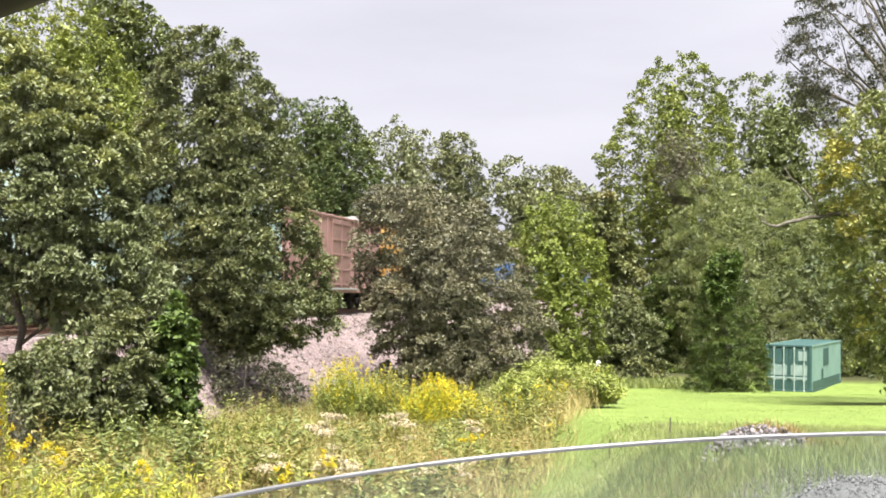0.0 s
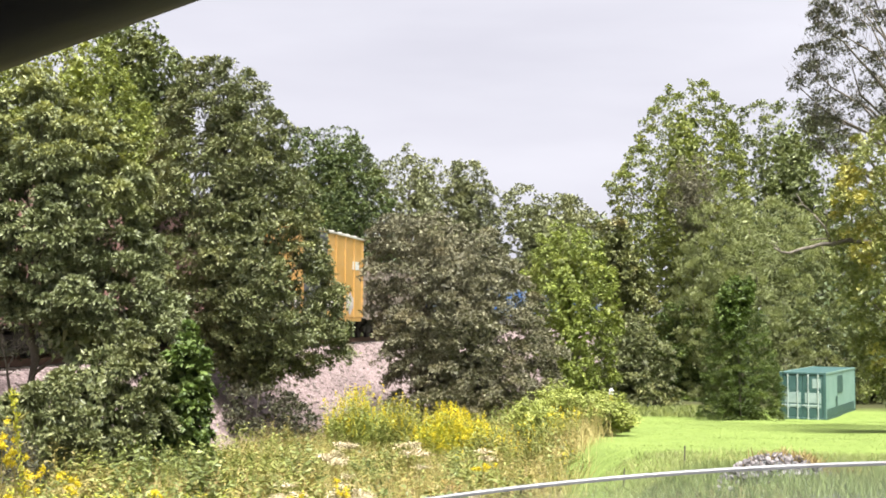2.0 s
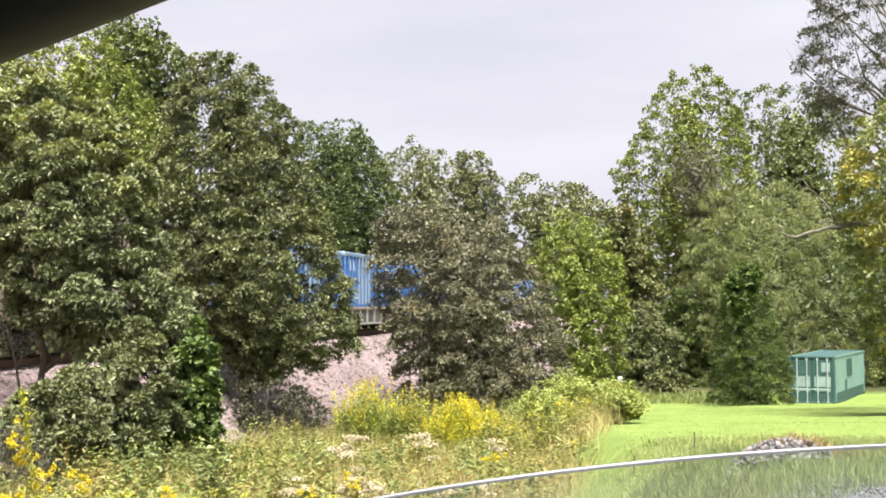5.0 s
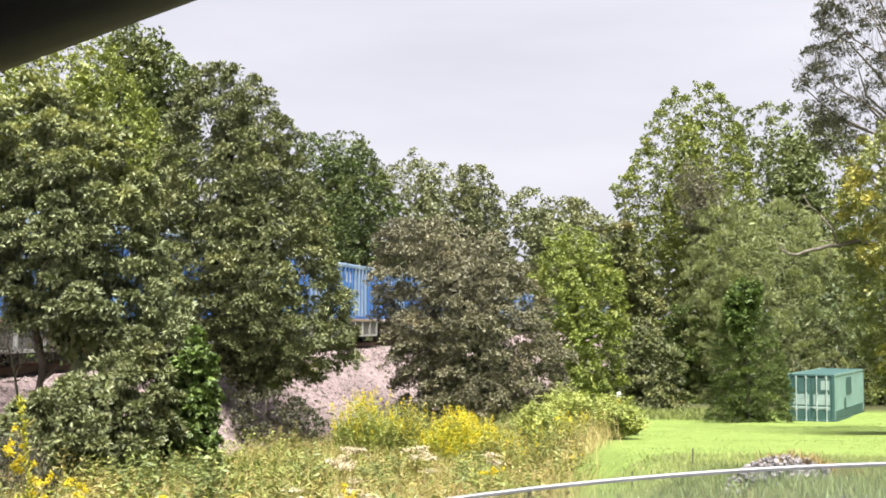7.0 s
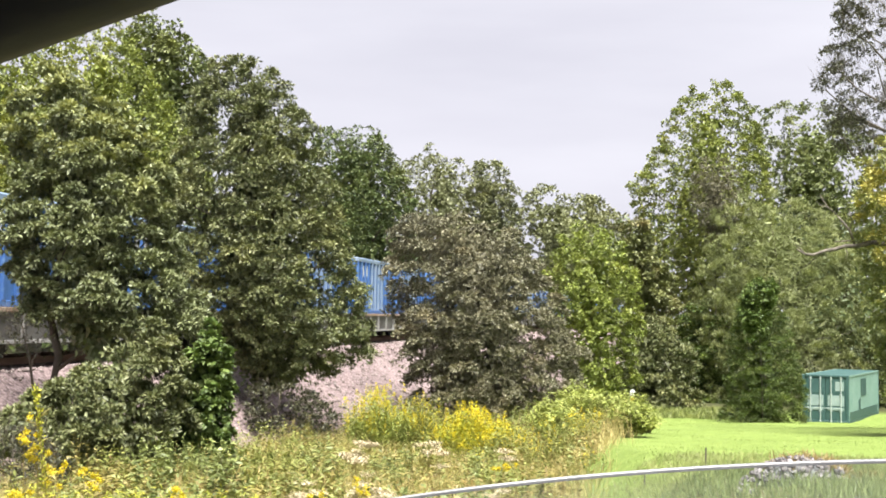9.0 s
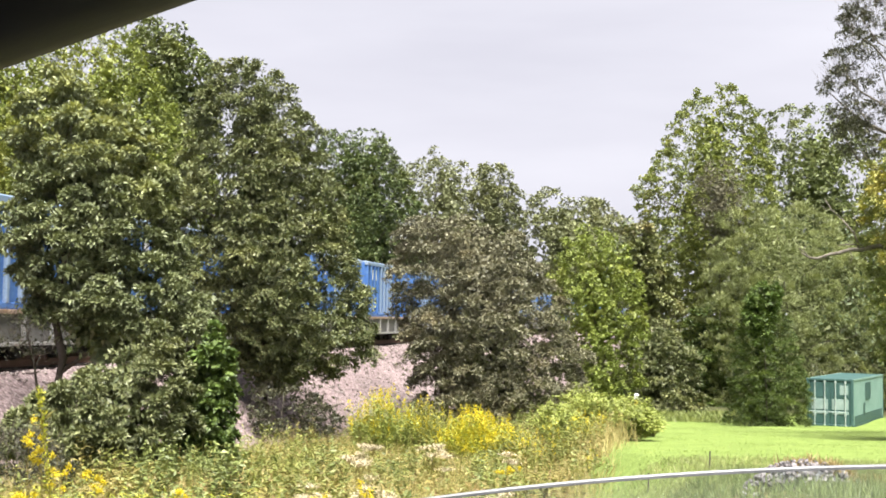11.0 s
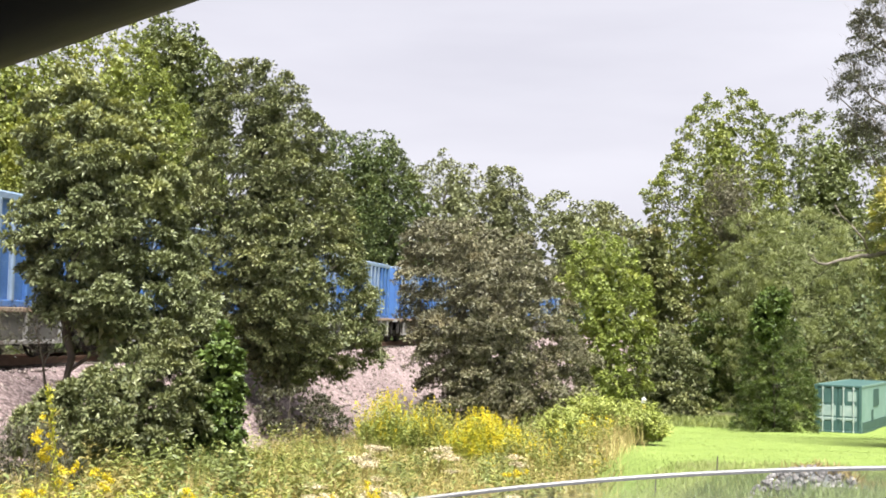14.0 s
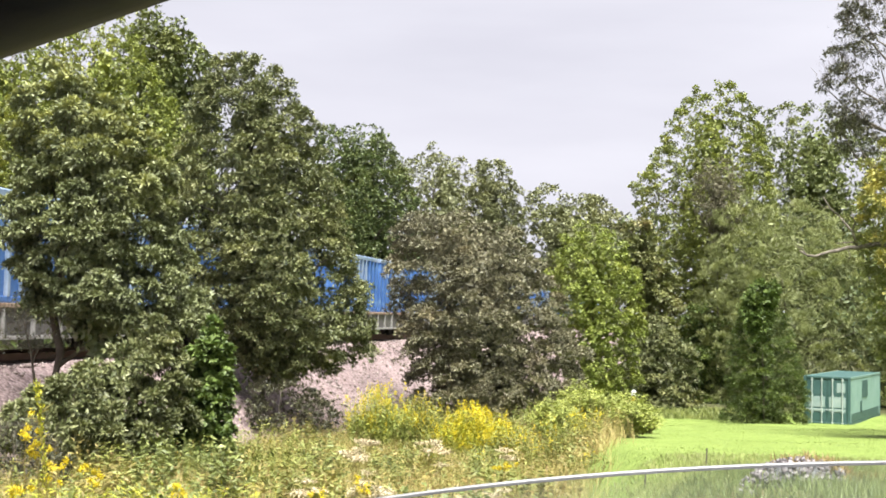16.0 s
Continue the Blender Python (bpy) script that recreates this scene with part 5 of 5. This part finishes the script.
def make_green_container():
    L, W, H = 9.12, 2.44, 2.59
    g = tagged(new("shipping_container"), "weathered green shipping container with closed doors on the lawn", "container")
    turn = -28.5
    mid = (19.85, 66.0)
    foot = -3.97
    g.matrix_world = pose(mid[0], mid[1], foot, 0, 0, turn)
    h = W / 2
    part("floor_frame", box((-h, 0, 0), (h, L, 0.16), 0.01), M["green_steel"], g)
    part("roof", box((-h + 0.02, 0.02, H - 0.06), (h - 0.02, L - 0.02, H - 0.01), 0.01), M["green_steel"], g)
    for x in (-h, h - 0.14):
        for y in (0, L - 0.14):
            part("corner_post", box((x, y, 0.1), (x + 0.14, y + 0.14, H), 0.012), M["green_steel"], g)
    for z in (0.0, H - 0.12):
        part("end_beam", box((-h + 0.14, 0.01, z + 0.01), (h - 0.14, 0.13, z + 0.12), 0.01), M["green_steel"], g)
    for side in (-1, 1):
        bm = bmesh.new()
        n = 44
        rows = []
        for i in range(n * 4 + 1):
            y = 0.14 + (L - 0.28) * i / (n * 4)
            d = (0.0, 0.0, 0.036, 0.036)[i % 4]
            rows.append([bm.verts.new((side * (h - 0.05 + 0.036 - d), y, z)) for z in (0.16, H - 0.1)])
        for a, b in zip(rows, rows[1:]):
            bm.faces.new((a[0], b[0], b[1], a[1]) if side > 0 else (a[0], a[1], b[1], b[0]))
        wall = part("side_wall", bm, M["pale_green"], g, "corrugated pale green wall with darker painted patches")
        part("top_rail", box((side * h - 0.05, 0.14, H - 0.12), (side * h + 0.05 if side < 0 else side * h, L - 0.14, H - 0.005) if side > 0 else (-h + 0.05, L - 0.14, H - 0.005), 0.008), M["pale_green"], g)
        if side > 0:
            part("painted_patch", box((h - 0.006, 3.4, 1.35), (h + 0.004, 5.0, 2.3)), M["green_steel"], wall, "dark green painted patch")
            part("painted_patch", box((h - 0.006, 2.9, 0.5), (h + 0.004, 3.4, 1.2)), M["green_steel"], wall, "dark green painted patch")
            part("painted_patch", box((h - 0.006, 0.4, 0.2), (h + 0.004, 8.6, 0.62)), M["green_steel"], wall, "dark green painted band")
    part("back_wall", box((-h + 0.14, L - 0.09, 0.16), (h - 0.14, L - 0.05, H - 0.1)), M["pale_green"], g)
    for k, side in enumerate((-1, 1)):
        x0, x1 = (-h + 0.15, -0.01) if side < 0 else (0.01, h - 0.15)
        door = part("door", box((x0, 0.06, 0.14), (x1, 0.10, H - 0.13), 0.006), M["green_steel"], g, "green steel door with recessed panels")
        w = x1 - x0
        for lo, hi, m in ((0.22, 0.62, "green_steel"), (0.70, 0.86, "sheet"), (0.94, 1.50, "sheet"), (1.62, 2.36, "green_steel")):
            mat = m if side > 0 else ("sheet" if (lo in (0.94, 0.70)) else "green_steel")
            part("panel", box((x0 + 0.10, 0.045, lo), (x1 - 0.10, 0.064, hi), 0.006), M[mat], door)
        if side > 0:
            part("notice", box((x0 + 0.5, 0.034, 1.75), (x1 - 0.12, 0.05, 2.25), 0.003), M["sheet"], door, "pale weathered sheet on the door")
        for q in (0.27, 0.76):
            xx = x0 + w * q
            bar = part("locking_bar", rod((xx, 0.0, 0.08), (xx, 0.0, H - 0.08), 0.032, None, 8), M["zinc"], door, "galvanised locking bar")
            for z in (0.12, 0.68, 1.55, 2.4):
                part("bracket", box((xx - 0.055, -0.012, z - 0.04), (xx + 0.055, 0.05, z + 0.04), 0.006), M["zinc"], bar)
            part("handle", box((xx - 0.36, -0.03, 0.80), (xx + 0.05, -0.008, 0.845), 0.006), M["zinc"], bar)


make_green_container()

# ---- the train ----
SPEED = 11.5
HEADING = math.degrees(math.atan2(-TRACK_WAY[0], TRACK_WAY[1]))
MOVERS = []
WHEELS = []


def mover(ob, s, z=RAIL_TOP):
    """Notes a thing of the train, whose nearer end is s metres along the line at the start."""
    MOVERS.append((ob, s, z))
    return ob


def place_of(s, z):
    x, y, z = along(s, 0, z)
    return pose(x, y, z, 0, 0, HEADING)


def make_bogie(vehicle, y):
    """A two-axle bogie under a vehicle: frames, bolster and two turning wheelsets."""
    bm = bmesh.new()
    add_box(bm, (-0.95, y - 0.2, 0.5), (0.95, y + 0.2, 0.72), 0.02)
    bogie = part("bogie", bm, M["black"], vehicle, "black two-axle bogie")
    for x in (-1.0, 1.0):
        bm = bmesh.new()
        add_box(bm, (x - 0.07, y - 1.15, 0.48), (x + 0.07, y + 1.15, 0.62), 0.02)
        add_box(bm, (x - 0.08, y - 0.45, 0.30), (x + 0.08, y + 0.45, 0.66), 0.03)
        for e in (-0.88, 0.88):
            add_box(bm, (x - 0.09, y + e - 0.18, 0.32), (x + 0.09, y + e + 0.18, 0.62), 0.03)
        part("side_frame", bm, M["black"], bogie)
    for e in (-0.88, 0.88):
        bm = bmesh.new()
        add_rod(bm, (-1.0, 0, 0), (1.0, 0, 0), 0.075, None, 10)
        for x in (-0.75, 0.75):
            add_rod(bm, (x - 0.065, 0, 0), (x + 0.065, 0, 0), 0.42, None, 24)
            add_rod(bm, (x - 0.095, 0, 0), (x - 0.06, 0, 0) if x > 0 else (x + 0.095, 0, 0), 0.46, None, 24)
            for q in range(4):
                a = q * math.tau / 4
                add_box(bm, (x - 0.085, math.cos(a) * 0.24 - 0.05, math.sin(a) * 0.24 - 0.05), (x + 0.085, math.cos(a) * 0.24 + 0.05, math.sin(a) * 0.24 + 0.05), 0.01)
        w = part("wheelset", bm, M["black"], bogie, "dark steel wheelset")
        WHEELS.append((w, y + e))


def make_coupler(vehicle, y0, y1):
    part("coupler", box((-0.12, y0, 0.78), (0.12, y1, 1.0), 0.03), M["black"], vehicle)


def make_boxcar(s, L, H, label, paint, door_paint, roof_paint, posts, marks):
    v = mover(tagged(new("boxcar"), label, "railway car", "passing goods train"), s)
    h = 1.5
    body = part("body", box((-h, 0, 1.05), (h, L, H - 0.22), 0.03), M[paint], v)
    bm = bmesh.new()
    ring = [(-h - 0.06, H - 0.26), (-h - 0.06, H - 0.17), (0, H), (h + 0.06, H - 0.17), (h + 0.06, H - 0.26)]
    ends = [[bm.verts.new((x, y, z)) for x, z in ring] for y in (-0.05, L + 0.05)]
    bm.faces.new(ends[0])
    bm.faces.new(ends[1][::-1])
    for i in range(5):
        bm.faces.new((ends[0][(i + 1) % 5], ends[0][i], ends[1][i], ends[1][(i + 1) % 5]))
    roof = part("roof", bm, M[roof_paint], v)
    for i in range(1, 12):
        y = L * i / 12
        bm = bmesh.new()
        for a, b in (((-h - 0.04, y, H - 0.15), (0, y, H + 0.025)), ((0, y, H + 0.025), (h + 0.04, y, H - 0.15))):
            add_rod(bm, a, b, 0.03, None, 6)
        part("roof_rib", bm, M[roof_paint], roof)
    part("sill", box((-h + 0.02, 0.1, 0.86), (h - 0.02, L - 0.1, 1.06), 0.02), M[paint], v)
    mid, dw = L / 2, 1.6
    for side in (-1, 1):
        x = side * h
        for i in range(posts + 1):
            y = 0.1 + (L - 0.2) * i / posts
            if abs(y - mid) > dw + 0.1:
                part("post", box((x - 0.05, y - 0.05, 1.06), (x + 0.05, y + 0.05, H - 0.27), 0.012), M[paint], body)
        door = part("door", box((x - 0.07, mid - dw, 1.1), (x + 0.07, mid + dw, H - 0.32), 0.015), M[door_paint], v, "sliding steel door")
        for z in (1.25, 1.95, 2.65, 3.35, H - 0.5):
            part("door_rib", box((x - 0.10, mid - dw + 0.05, z - 0.05), (x + 0.10, mid + dw - 0.05, z + 0.05), 0.012), M[door_paint], door)
        part("door_post", box((x - 0.11, mid - 0.07, 1.12), (x + 0.11, mid + 0.07, H - 0.34), 0.012), M[door_paint], door)
        part("door_track", box((x - 0.10, mid - 2 * dw, 1.0), (x + 0.10, mid + 2 * dw, 1.09), 0.012), M["sill"], v)
        if marks:
            for y, z in ((mid - 1.05, H - 0.95), (mid + 0.62, H - 0.95)):
                for q in (-0.18, 0.0, 0.18):
                    part("painted_mark", box((x - 0.115, y - 0.28, z + q - 0.06), (x + 0.115, y + 0.28, z + q + 0.06)), M["letter"], door, "faded white stencilled mark")
            for y0, y1, z0, z1 in ((0.5, mid - 2.2, 1.12, 2.2), (mid + 1.9, L - 1.6, 1.12, 2.35)):
                for q in range(9):
                    yy = y0 + (y1 - y0) * (q + 0.5) / 9
                    bm = rock(1.0, 1.0)
                    for vv in bm.verts:
                        vv.co = Vector((vv.co.x * 0.012 + x + side * 0.004, vv.co.y * (y1 - y0) / 10 + yy, (z0 + z1) / 2 + vv.co.z * (z1 - z0) / 2 * (0.7 + 0.3 * math.sin(q * 2.1))))
                    part("spray_paint", bm, M["spray"], body, "pale sprayed paint patch")
            part("notice", box((x - 0.02, L - 1.9, H - 1.75), (x + 0.02, L - 0.8, H - 1.35)), M["letter"], body, "small white stencil panel")
    for y in (0, L):
        ladder = box((h - 0.2, y - 0.06, 1.2), (h - 0.16, y + 0.06, H - 0.4), 0.008)
        add_box(ladder, (h - 0.62, y - 0.06, 1.2), (h - 0.58, y + 0.06, H - 0.4), 0.008)
        for q in range(8):
            z = 1.35 + (H - 1.95) * q / 7
            add_rod(ladder, (h - 0.6, y - 0.04 if y == 0 else y + 0.04, z), (h - 0.18, y - 0.04 if y == 0 else y + 0.04, z), 0.014, None, 6)
        part("end_ladder", ladder, M[paint], v)
    for y in (2.2, L - 2.2):
        make_bogie(v, y)
    make_coupler(v, -0.5, 0.2)
    make_coupler(v, L - 0.2, L + 0.5)
    part("centre_sill", box((-0.3, 0.2, 0.62), (0.3, L - 0.2, 0.9), 0.02), M["black"], v)


def make_gondola(s, L):
    v = mover(tagged(new("gondola_wagon"), "open grey brown gondola wagon with upright ribs and rusty paint", "railway car", "passing goods train"), s)
    h, H = 1.5, 3.75
    part("floor", box((-h, 0, 1.0), (h, L, 1.2), 0.02), M["gondola"], v)
    for side in (-1, 1):
        x = side * h
        wall = part("side_wall", box((x - 0.04, 0, 1.1), (x + 0.04, L, H - 0.1), 0.01), M["gondola"], v)
        part("top_rail", box((x - 0.1, -0.02, H - 0.14), (x + 0.1, L + 0.02, H), 0.02), M["gondola"], v)
        part("bottom_rail", box((x - 0.09, 0, 0.95), (x + 0.09, L, 1.12), 0.02), M["gondola"], v)
        for i in range(25):
            y = 0.12 + (L - 0.24) * i / 24
            part("rib", box((x - 0.12, y - 0.05, 1.1), (x + 0.12, y + 0.05, H - 0.12), 0.012), M["gondola"], wall)
        part("graffiti", box((x - 0.045, 1.0, 1.7), (x + 0.045, 3.4, 3.0)), M["rust_rail"], wall, "faded orange sprayed paint")
    for y in (0.0, L - 0.08):
        part("end_wall", box((-h + 0.04, y, 1.1), (h - 0.04, y + 0.08, H - 0.05), 0.01), M["gondola"], v)
    for y in (1.9, L - 1.9):
        make_bogie(v, y)
    make_coupler(v, -0.5, 0.2)
    make_coupler(v, L - 0.2, L + 0.5)
    part("centre_sill", box((-0.3, 0.2, 0.62), (0.3, L - 0.2, 1.0), 0.02), M["black"], v)


def make_flat(s, L):
    """A container wagon with deep whitish ribbed side sills."""
    v = mover(tagged(new("container_wagon"), "container wagon with deep dirty white ribbed side sills", "railway car", "passing goods train"), s)
    h = 1.45
    part("deck", box((-h, 0, 1.02), (h, L, 1.16), 0.02), M["sill"], v)
    for side in (-1, 1):
        x = side * h
        sill = part("side_sill", box((x - 0.03, 1.0, 0.42), (x + 0.03, L - 1.0, 1.1), 0.01), M["sill_plate"], v)
        part("top_flange", box((x - 0.12, 0.02, 1.08), (x + 0.12, L - 0.02, 1.19), 0.015), M["rust_rail"], v, "rusty orange brown top flange")
        part("bottom_flange", box((x - 0.10, 1.0, 0.36), (x + 0.10, L - 1.0, 0.45), 0.012), M["sill"], v)
        for i in range(10):
            y = 1.1 + (L - 2.2) * i / 9
            part("rib", box((x - 0.11, y - 0.045, 0.44), (x + 0.11, y + 0.045, 1.08), 0.01), M["sill"], sill)
        for y in (0.1, L - 0.22):
            part("end_step", box((x - 0.06, y, 0.45), (x + 0.06, y + 0.1, 1.1), 0.01), M["black"], v)
    for y in (1.75, L - 1.75):
        make_bogie(v, y)
    make_coupler(v, -0.5, 0.2)
    make_coupler(v, L - 0.2, L + 0.5)
    part("centre_sill", box((-0.3, 0.2, 0.62), (0.3, L - 0.2, 1.0), 0.02), M["black"], v)


def make_blue_container():
    """A ribbed blue refuse container, with its ends, posts, rails and lid; built once and copied."""
    L, h, z0, H = 6.4, 1.27, 1.17, 2.62
    c = tagged(new("refuse_container"), "blue steel refuse container with faded paler ribs", "container", "blue containers on the train")
    part("floor", box((-h, 0, z0), (h, L, z0 + 0.16), 0.015), M["blue"], c)
    part("lid", box((-h + 0.02, 0.03, z0 + H - 0.08), (h - 0.02, L - 0.03, z0 + H), 0.02), M["pale_blue"], c)
    for side in (-1, 1):
        x = side * h
        wall = part("side_wall", box((x - 0.05, 0.05, z0 + 0.1), (x + 0.0 if side > 0 else x + 0.05, L - 0.05, z0 + H - 0.06)) if side > 0 else box((x, 0.05, z0 + 0.1), (x + 0.05, L - 0.05, z0 + H - 0.06)), M["blue"], c)
        part("top_rail", box((x - 0.09, 0, z0 + H - 0.2), (x + 0.09, L, z0 + H - 0.03), 0.02), M["pale_blue"], c, "faded top rail")
        part("bottom_rail", box((x - 0.08, 0, z0 + 0.02), (x + 0.08, L, z0 + 0.18), 0.02), M["blue"], c)
        for i in range(11):
            y = 0.12 + (L - 0.24) * i / 10
            part("rib", box((x - 0.10, y - 0.07, z0 + 0.16), (x + 0.10, y + 0.07, z0 + H - 0.18), 0.025), M["pale_blue" if 3 < i < 8 else "blue"], wall)
        part("plate", box((x - 0.012, 0.9, z0 + 1.75), (x + 0.012, 1.9, z0 + 2.25)), M["letter"], wall, "whitish unreadable stencil plate")
    for y in (0.0, L - 0.08):
        end = part("end_wall", box((-h + 0.05, y, z0 + 0.12), (h - 0.05, y + 0.08, z0 + H - 0.06), 0.01), M["blue"], c)
        for x in (-0.8, 0, 0.8):
            part("end_rib", box((x - 0.06, y - 0.03, z0 + 0.16), (x + 0.06, y + 0.11, z0 + H - 0.1), 0.015), M["blue"], end)
    return c


def make_train():
    make_boxcar(-28.2, 16.0, 4.7, "pale teal weathered boxcar of a passing goods train", "teal", "teal", "white_roof", 14, False)
    make_boxcar(-11.2, 16.0, 4.62, "faded pinkish red boxcar with upright posts and brownish door", "pink", "pink_door", "pink_door", 14, False)
    make_boxcar(5.9, 15.9, 5.08, "amber yellow boxcar with dark doors, white roof and sprayed paint", "amber", "dark_door", "white_roof", 10, True)
    make_gondola(22.8, 12.8)
    gaps = [36.1, 51.4, 66.8, 82.2, 96.7, 113.2, 129.9, 145.2, 159.8, 174.3, 189.6, 204.9, 220.2, 235.5, 250.8, 266.1, 281.4, 296.7, 312.0]
    first = None
    for a, b in zip(gaps, gaps[1:]):
        make_flat(a + 0.5, b - a - 1.0)
        spare = (b - a - 1.0 - 2 * 6.4) / 3
        for k in (0, 1):
            s = a + 0.5 + spare + k * (6.4 + spare)
            if first is None:
                first = make_blue_container()
                mover(first, s, RAIL_TOP)
            else:
                mover(copy_thing(first, pose(0, 0, 0)), s, RAIL_TOP)


make_train()

# ---- the car door through whose half-open window the scene is seen ----


def make_car_door():
    door = tagged(new("parked_car"), "parked car's side with a lowered window, black frame and roof lining", "car")
    door.location = (0, 0, 0)
    # the lowered pane: its top edge bows down towards one end
    def edge(x):
        return 1.385 + 0.1409 * x - 0.2373 * x ** 2 + 0.1063 * x ** 3
    xs = [-0.62 + 1.5 * i / 60 for i in range(61)]
    y0, y1 = 0.7965, 0.8005
    bm = bmesh.new()
    rows = [[bm.verts.new(p) for p in ((x, y0, EYE - 0.75), (x, y0, edge(x) - 0.0027), (x, y1, edge(x) - 0.0027), (x, y1, EYE - 0.75))] for x in xs]
    for a, b in zip(rows, rows[1:]):
        for i in range(4):
            bm.faces.new((a[i], b[i], b[(i + 1) % 4], a[(i + 1) % 4]))
    bm.faces.new(rows[0])
    bm.faces.new(rows[-1][::-1])
    pane = part("window_glass", bm, M["glass"], door, "lowered clear side window")
    pane.visible_shadow = False
    bm = bmesh.new()
    ring = [(y0, -0.0026), (y0 + 0.0002, -0.001), (y0 + 0.001, 0), (y1 - 0.001, 0), (y1 - 0.0002, -0.001), (y1, -0.0026)]
    rows = [[bm.verts.new((x, y, edge(x) + z)) for y, z in ring] for x in xs]
    for a, b in zip(rows, rows[1:]):
        for i in range(6):
            bm.faces.new((a[i], b[i], b[(i + 1) % 6], a[(i + 1) % 6]))
    bm.faces.new(rows[0])
    bm.faces.new(rows[-1][::-1])
    part("glass_edge", bm, M["glass_edge"], pane, "pale ground glass edge")
    # the black upper frame, near the eye
    pts, n = [], 24
    for i in range(n + 1):
        u = -0.55 + 0.95 * i / n
        pts.append(u)
    bm = bmesh.new()
    rows = []
    for u in pts:
        rows.append([bm.verts.new((u, 0.40 + 0.05 * math.cos(a) + 0.02, frame_low(u) + 0.055 + 0.055 * math.sin(a))) for a in [k * math.tau / 20 for k in range(20)]])
    for a, b in zip(rows, rows[1:]):
        for i in range(20):
            bm.faces.new((a[i], b[i], b[(i + 1) % 20], a[(i + 1) % 20]))
    bm.faces.new(rows[0])
    bm.faces.new(rows[-1][::-1])
    part("upper_frame", bm, M["trim"], door, "black plastic window frame", smooth=True)
    bm = tube([(u, 0.372, frame_low(u) + 0.022) for u in pts], [0.004] * (n + 1), 8)
    part("seal", bm, M["trim"], door, "black rubber seal", smooth=True)
    part("door_panel", box((-0.62, 0.74, 0.35), (0.88, 0.86, EYE - 0.55), 0.03), M["door_panel"], door)


    # unseen roof and far side, added to keep sky light off the frame
    bm = bmesh.new()
    rows = []
    for i in range(13):
        y = 0.47 - 1.9 * i / 12
        top = EYE + 0.28 + 0.16 * math.sin(math.pi * i / 12)
        rows.append([bm.verts.new((x, y, top + z - 0.05 * (x / 1.1) ** 2)) for x, z in ((-1.1, 0), (-0.4, 0), (0.4, 0), (1.1, 0), (1.1, 0.05), (0.4, 0.05), (-0.4, 0.05), (-1.1, 0.05))])
    for a, b in zip(rows, rows[1:]):
        for i in range(8):
            bm.faces.new((a[i], b[i], b[(i + 1) % 8], a[(i + 1) % 8]))
    bm.faces.new(rows[0])
    bm.faces.new(rows[-1][::-1])
    part("roof", bm, M["door_panel"], door, "unseen grey roof lining that darkens the frame", smooth=False)
    part("far_side", box((-1.1, -1.46, 0.35), (1.1, -1.40, EYE + 0.3), 0.02), M["door_panel"], door)
    part("floor_pan", box((-1.1, -1.40, 0.33), (1.1, 0.76, 0.40), 0.02), M["door_panel"], door)
    for x in (-1.06, 1.06):
        part("pillar", tube([(x, 0.80, 0.38), (x, 0.80, 0.95), (x * 0.99, 0.46, EYE + 0.26)], [0.05, 0.05, 0.04], 8), M["trim"], door, smooth=True)
        for y in (-1.30, 0.62):
            part("wheel", rod((x, y - 0.1, 0.425), (x, y + 0.1, 0.425), 0.31, None, 24), M["black"], door, "black tyre")


def frame_low(u):
    return 1.6468 + 0.375 * u


make_car_door()


def motions():
    for ob, s, z in MOVERS:
        walk(ob, [(0.0, place_of(s, z)), (16.0, place_of(s - SPEED * 16.0, z))])
    # wheels roll: one turn in tau * 0.46 m
    shared = {}
    steps = 340
    for w, y in WHEELS:
        key = round(y, 3)
        if key not in shared:
            walk(w, [(16.0 * i / steps, pose(0, y, 0.46, math.degrees(SPEED * 16.0 * i / steps / 0.46), 0, 0)) for i in range(steps + 1)])
            shared[key] = w
        else:
            w.rotation_mode = "QUATERNION"
            w.animation_data_create()
            w.animation_data.action = shared[key].animation_data.action
            w.animation_data.action_slot = shared[key].animation_data.action_slot


motions()
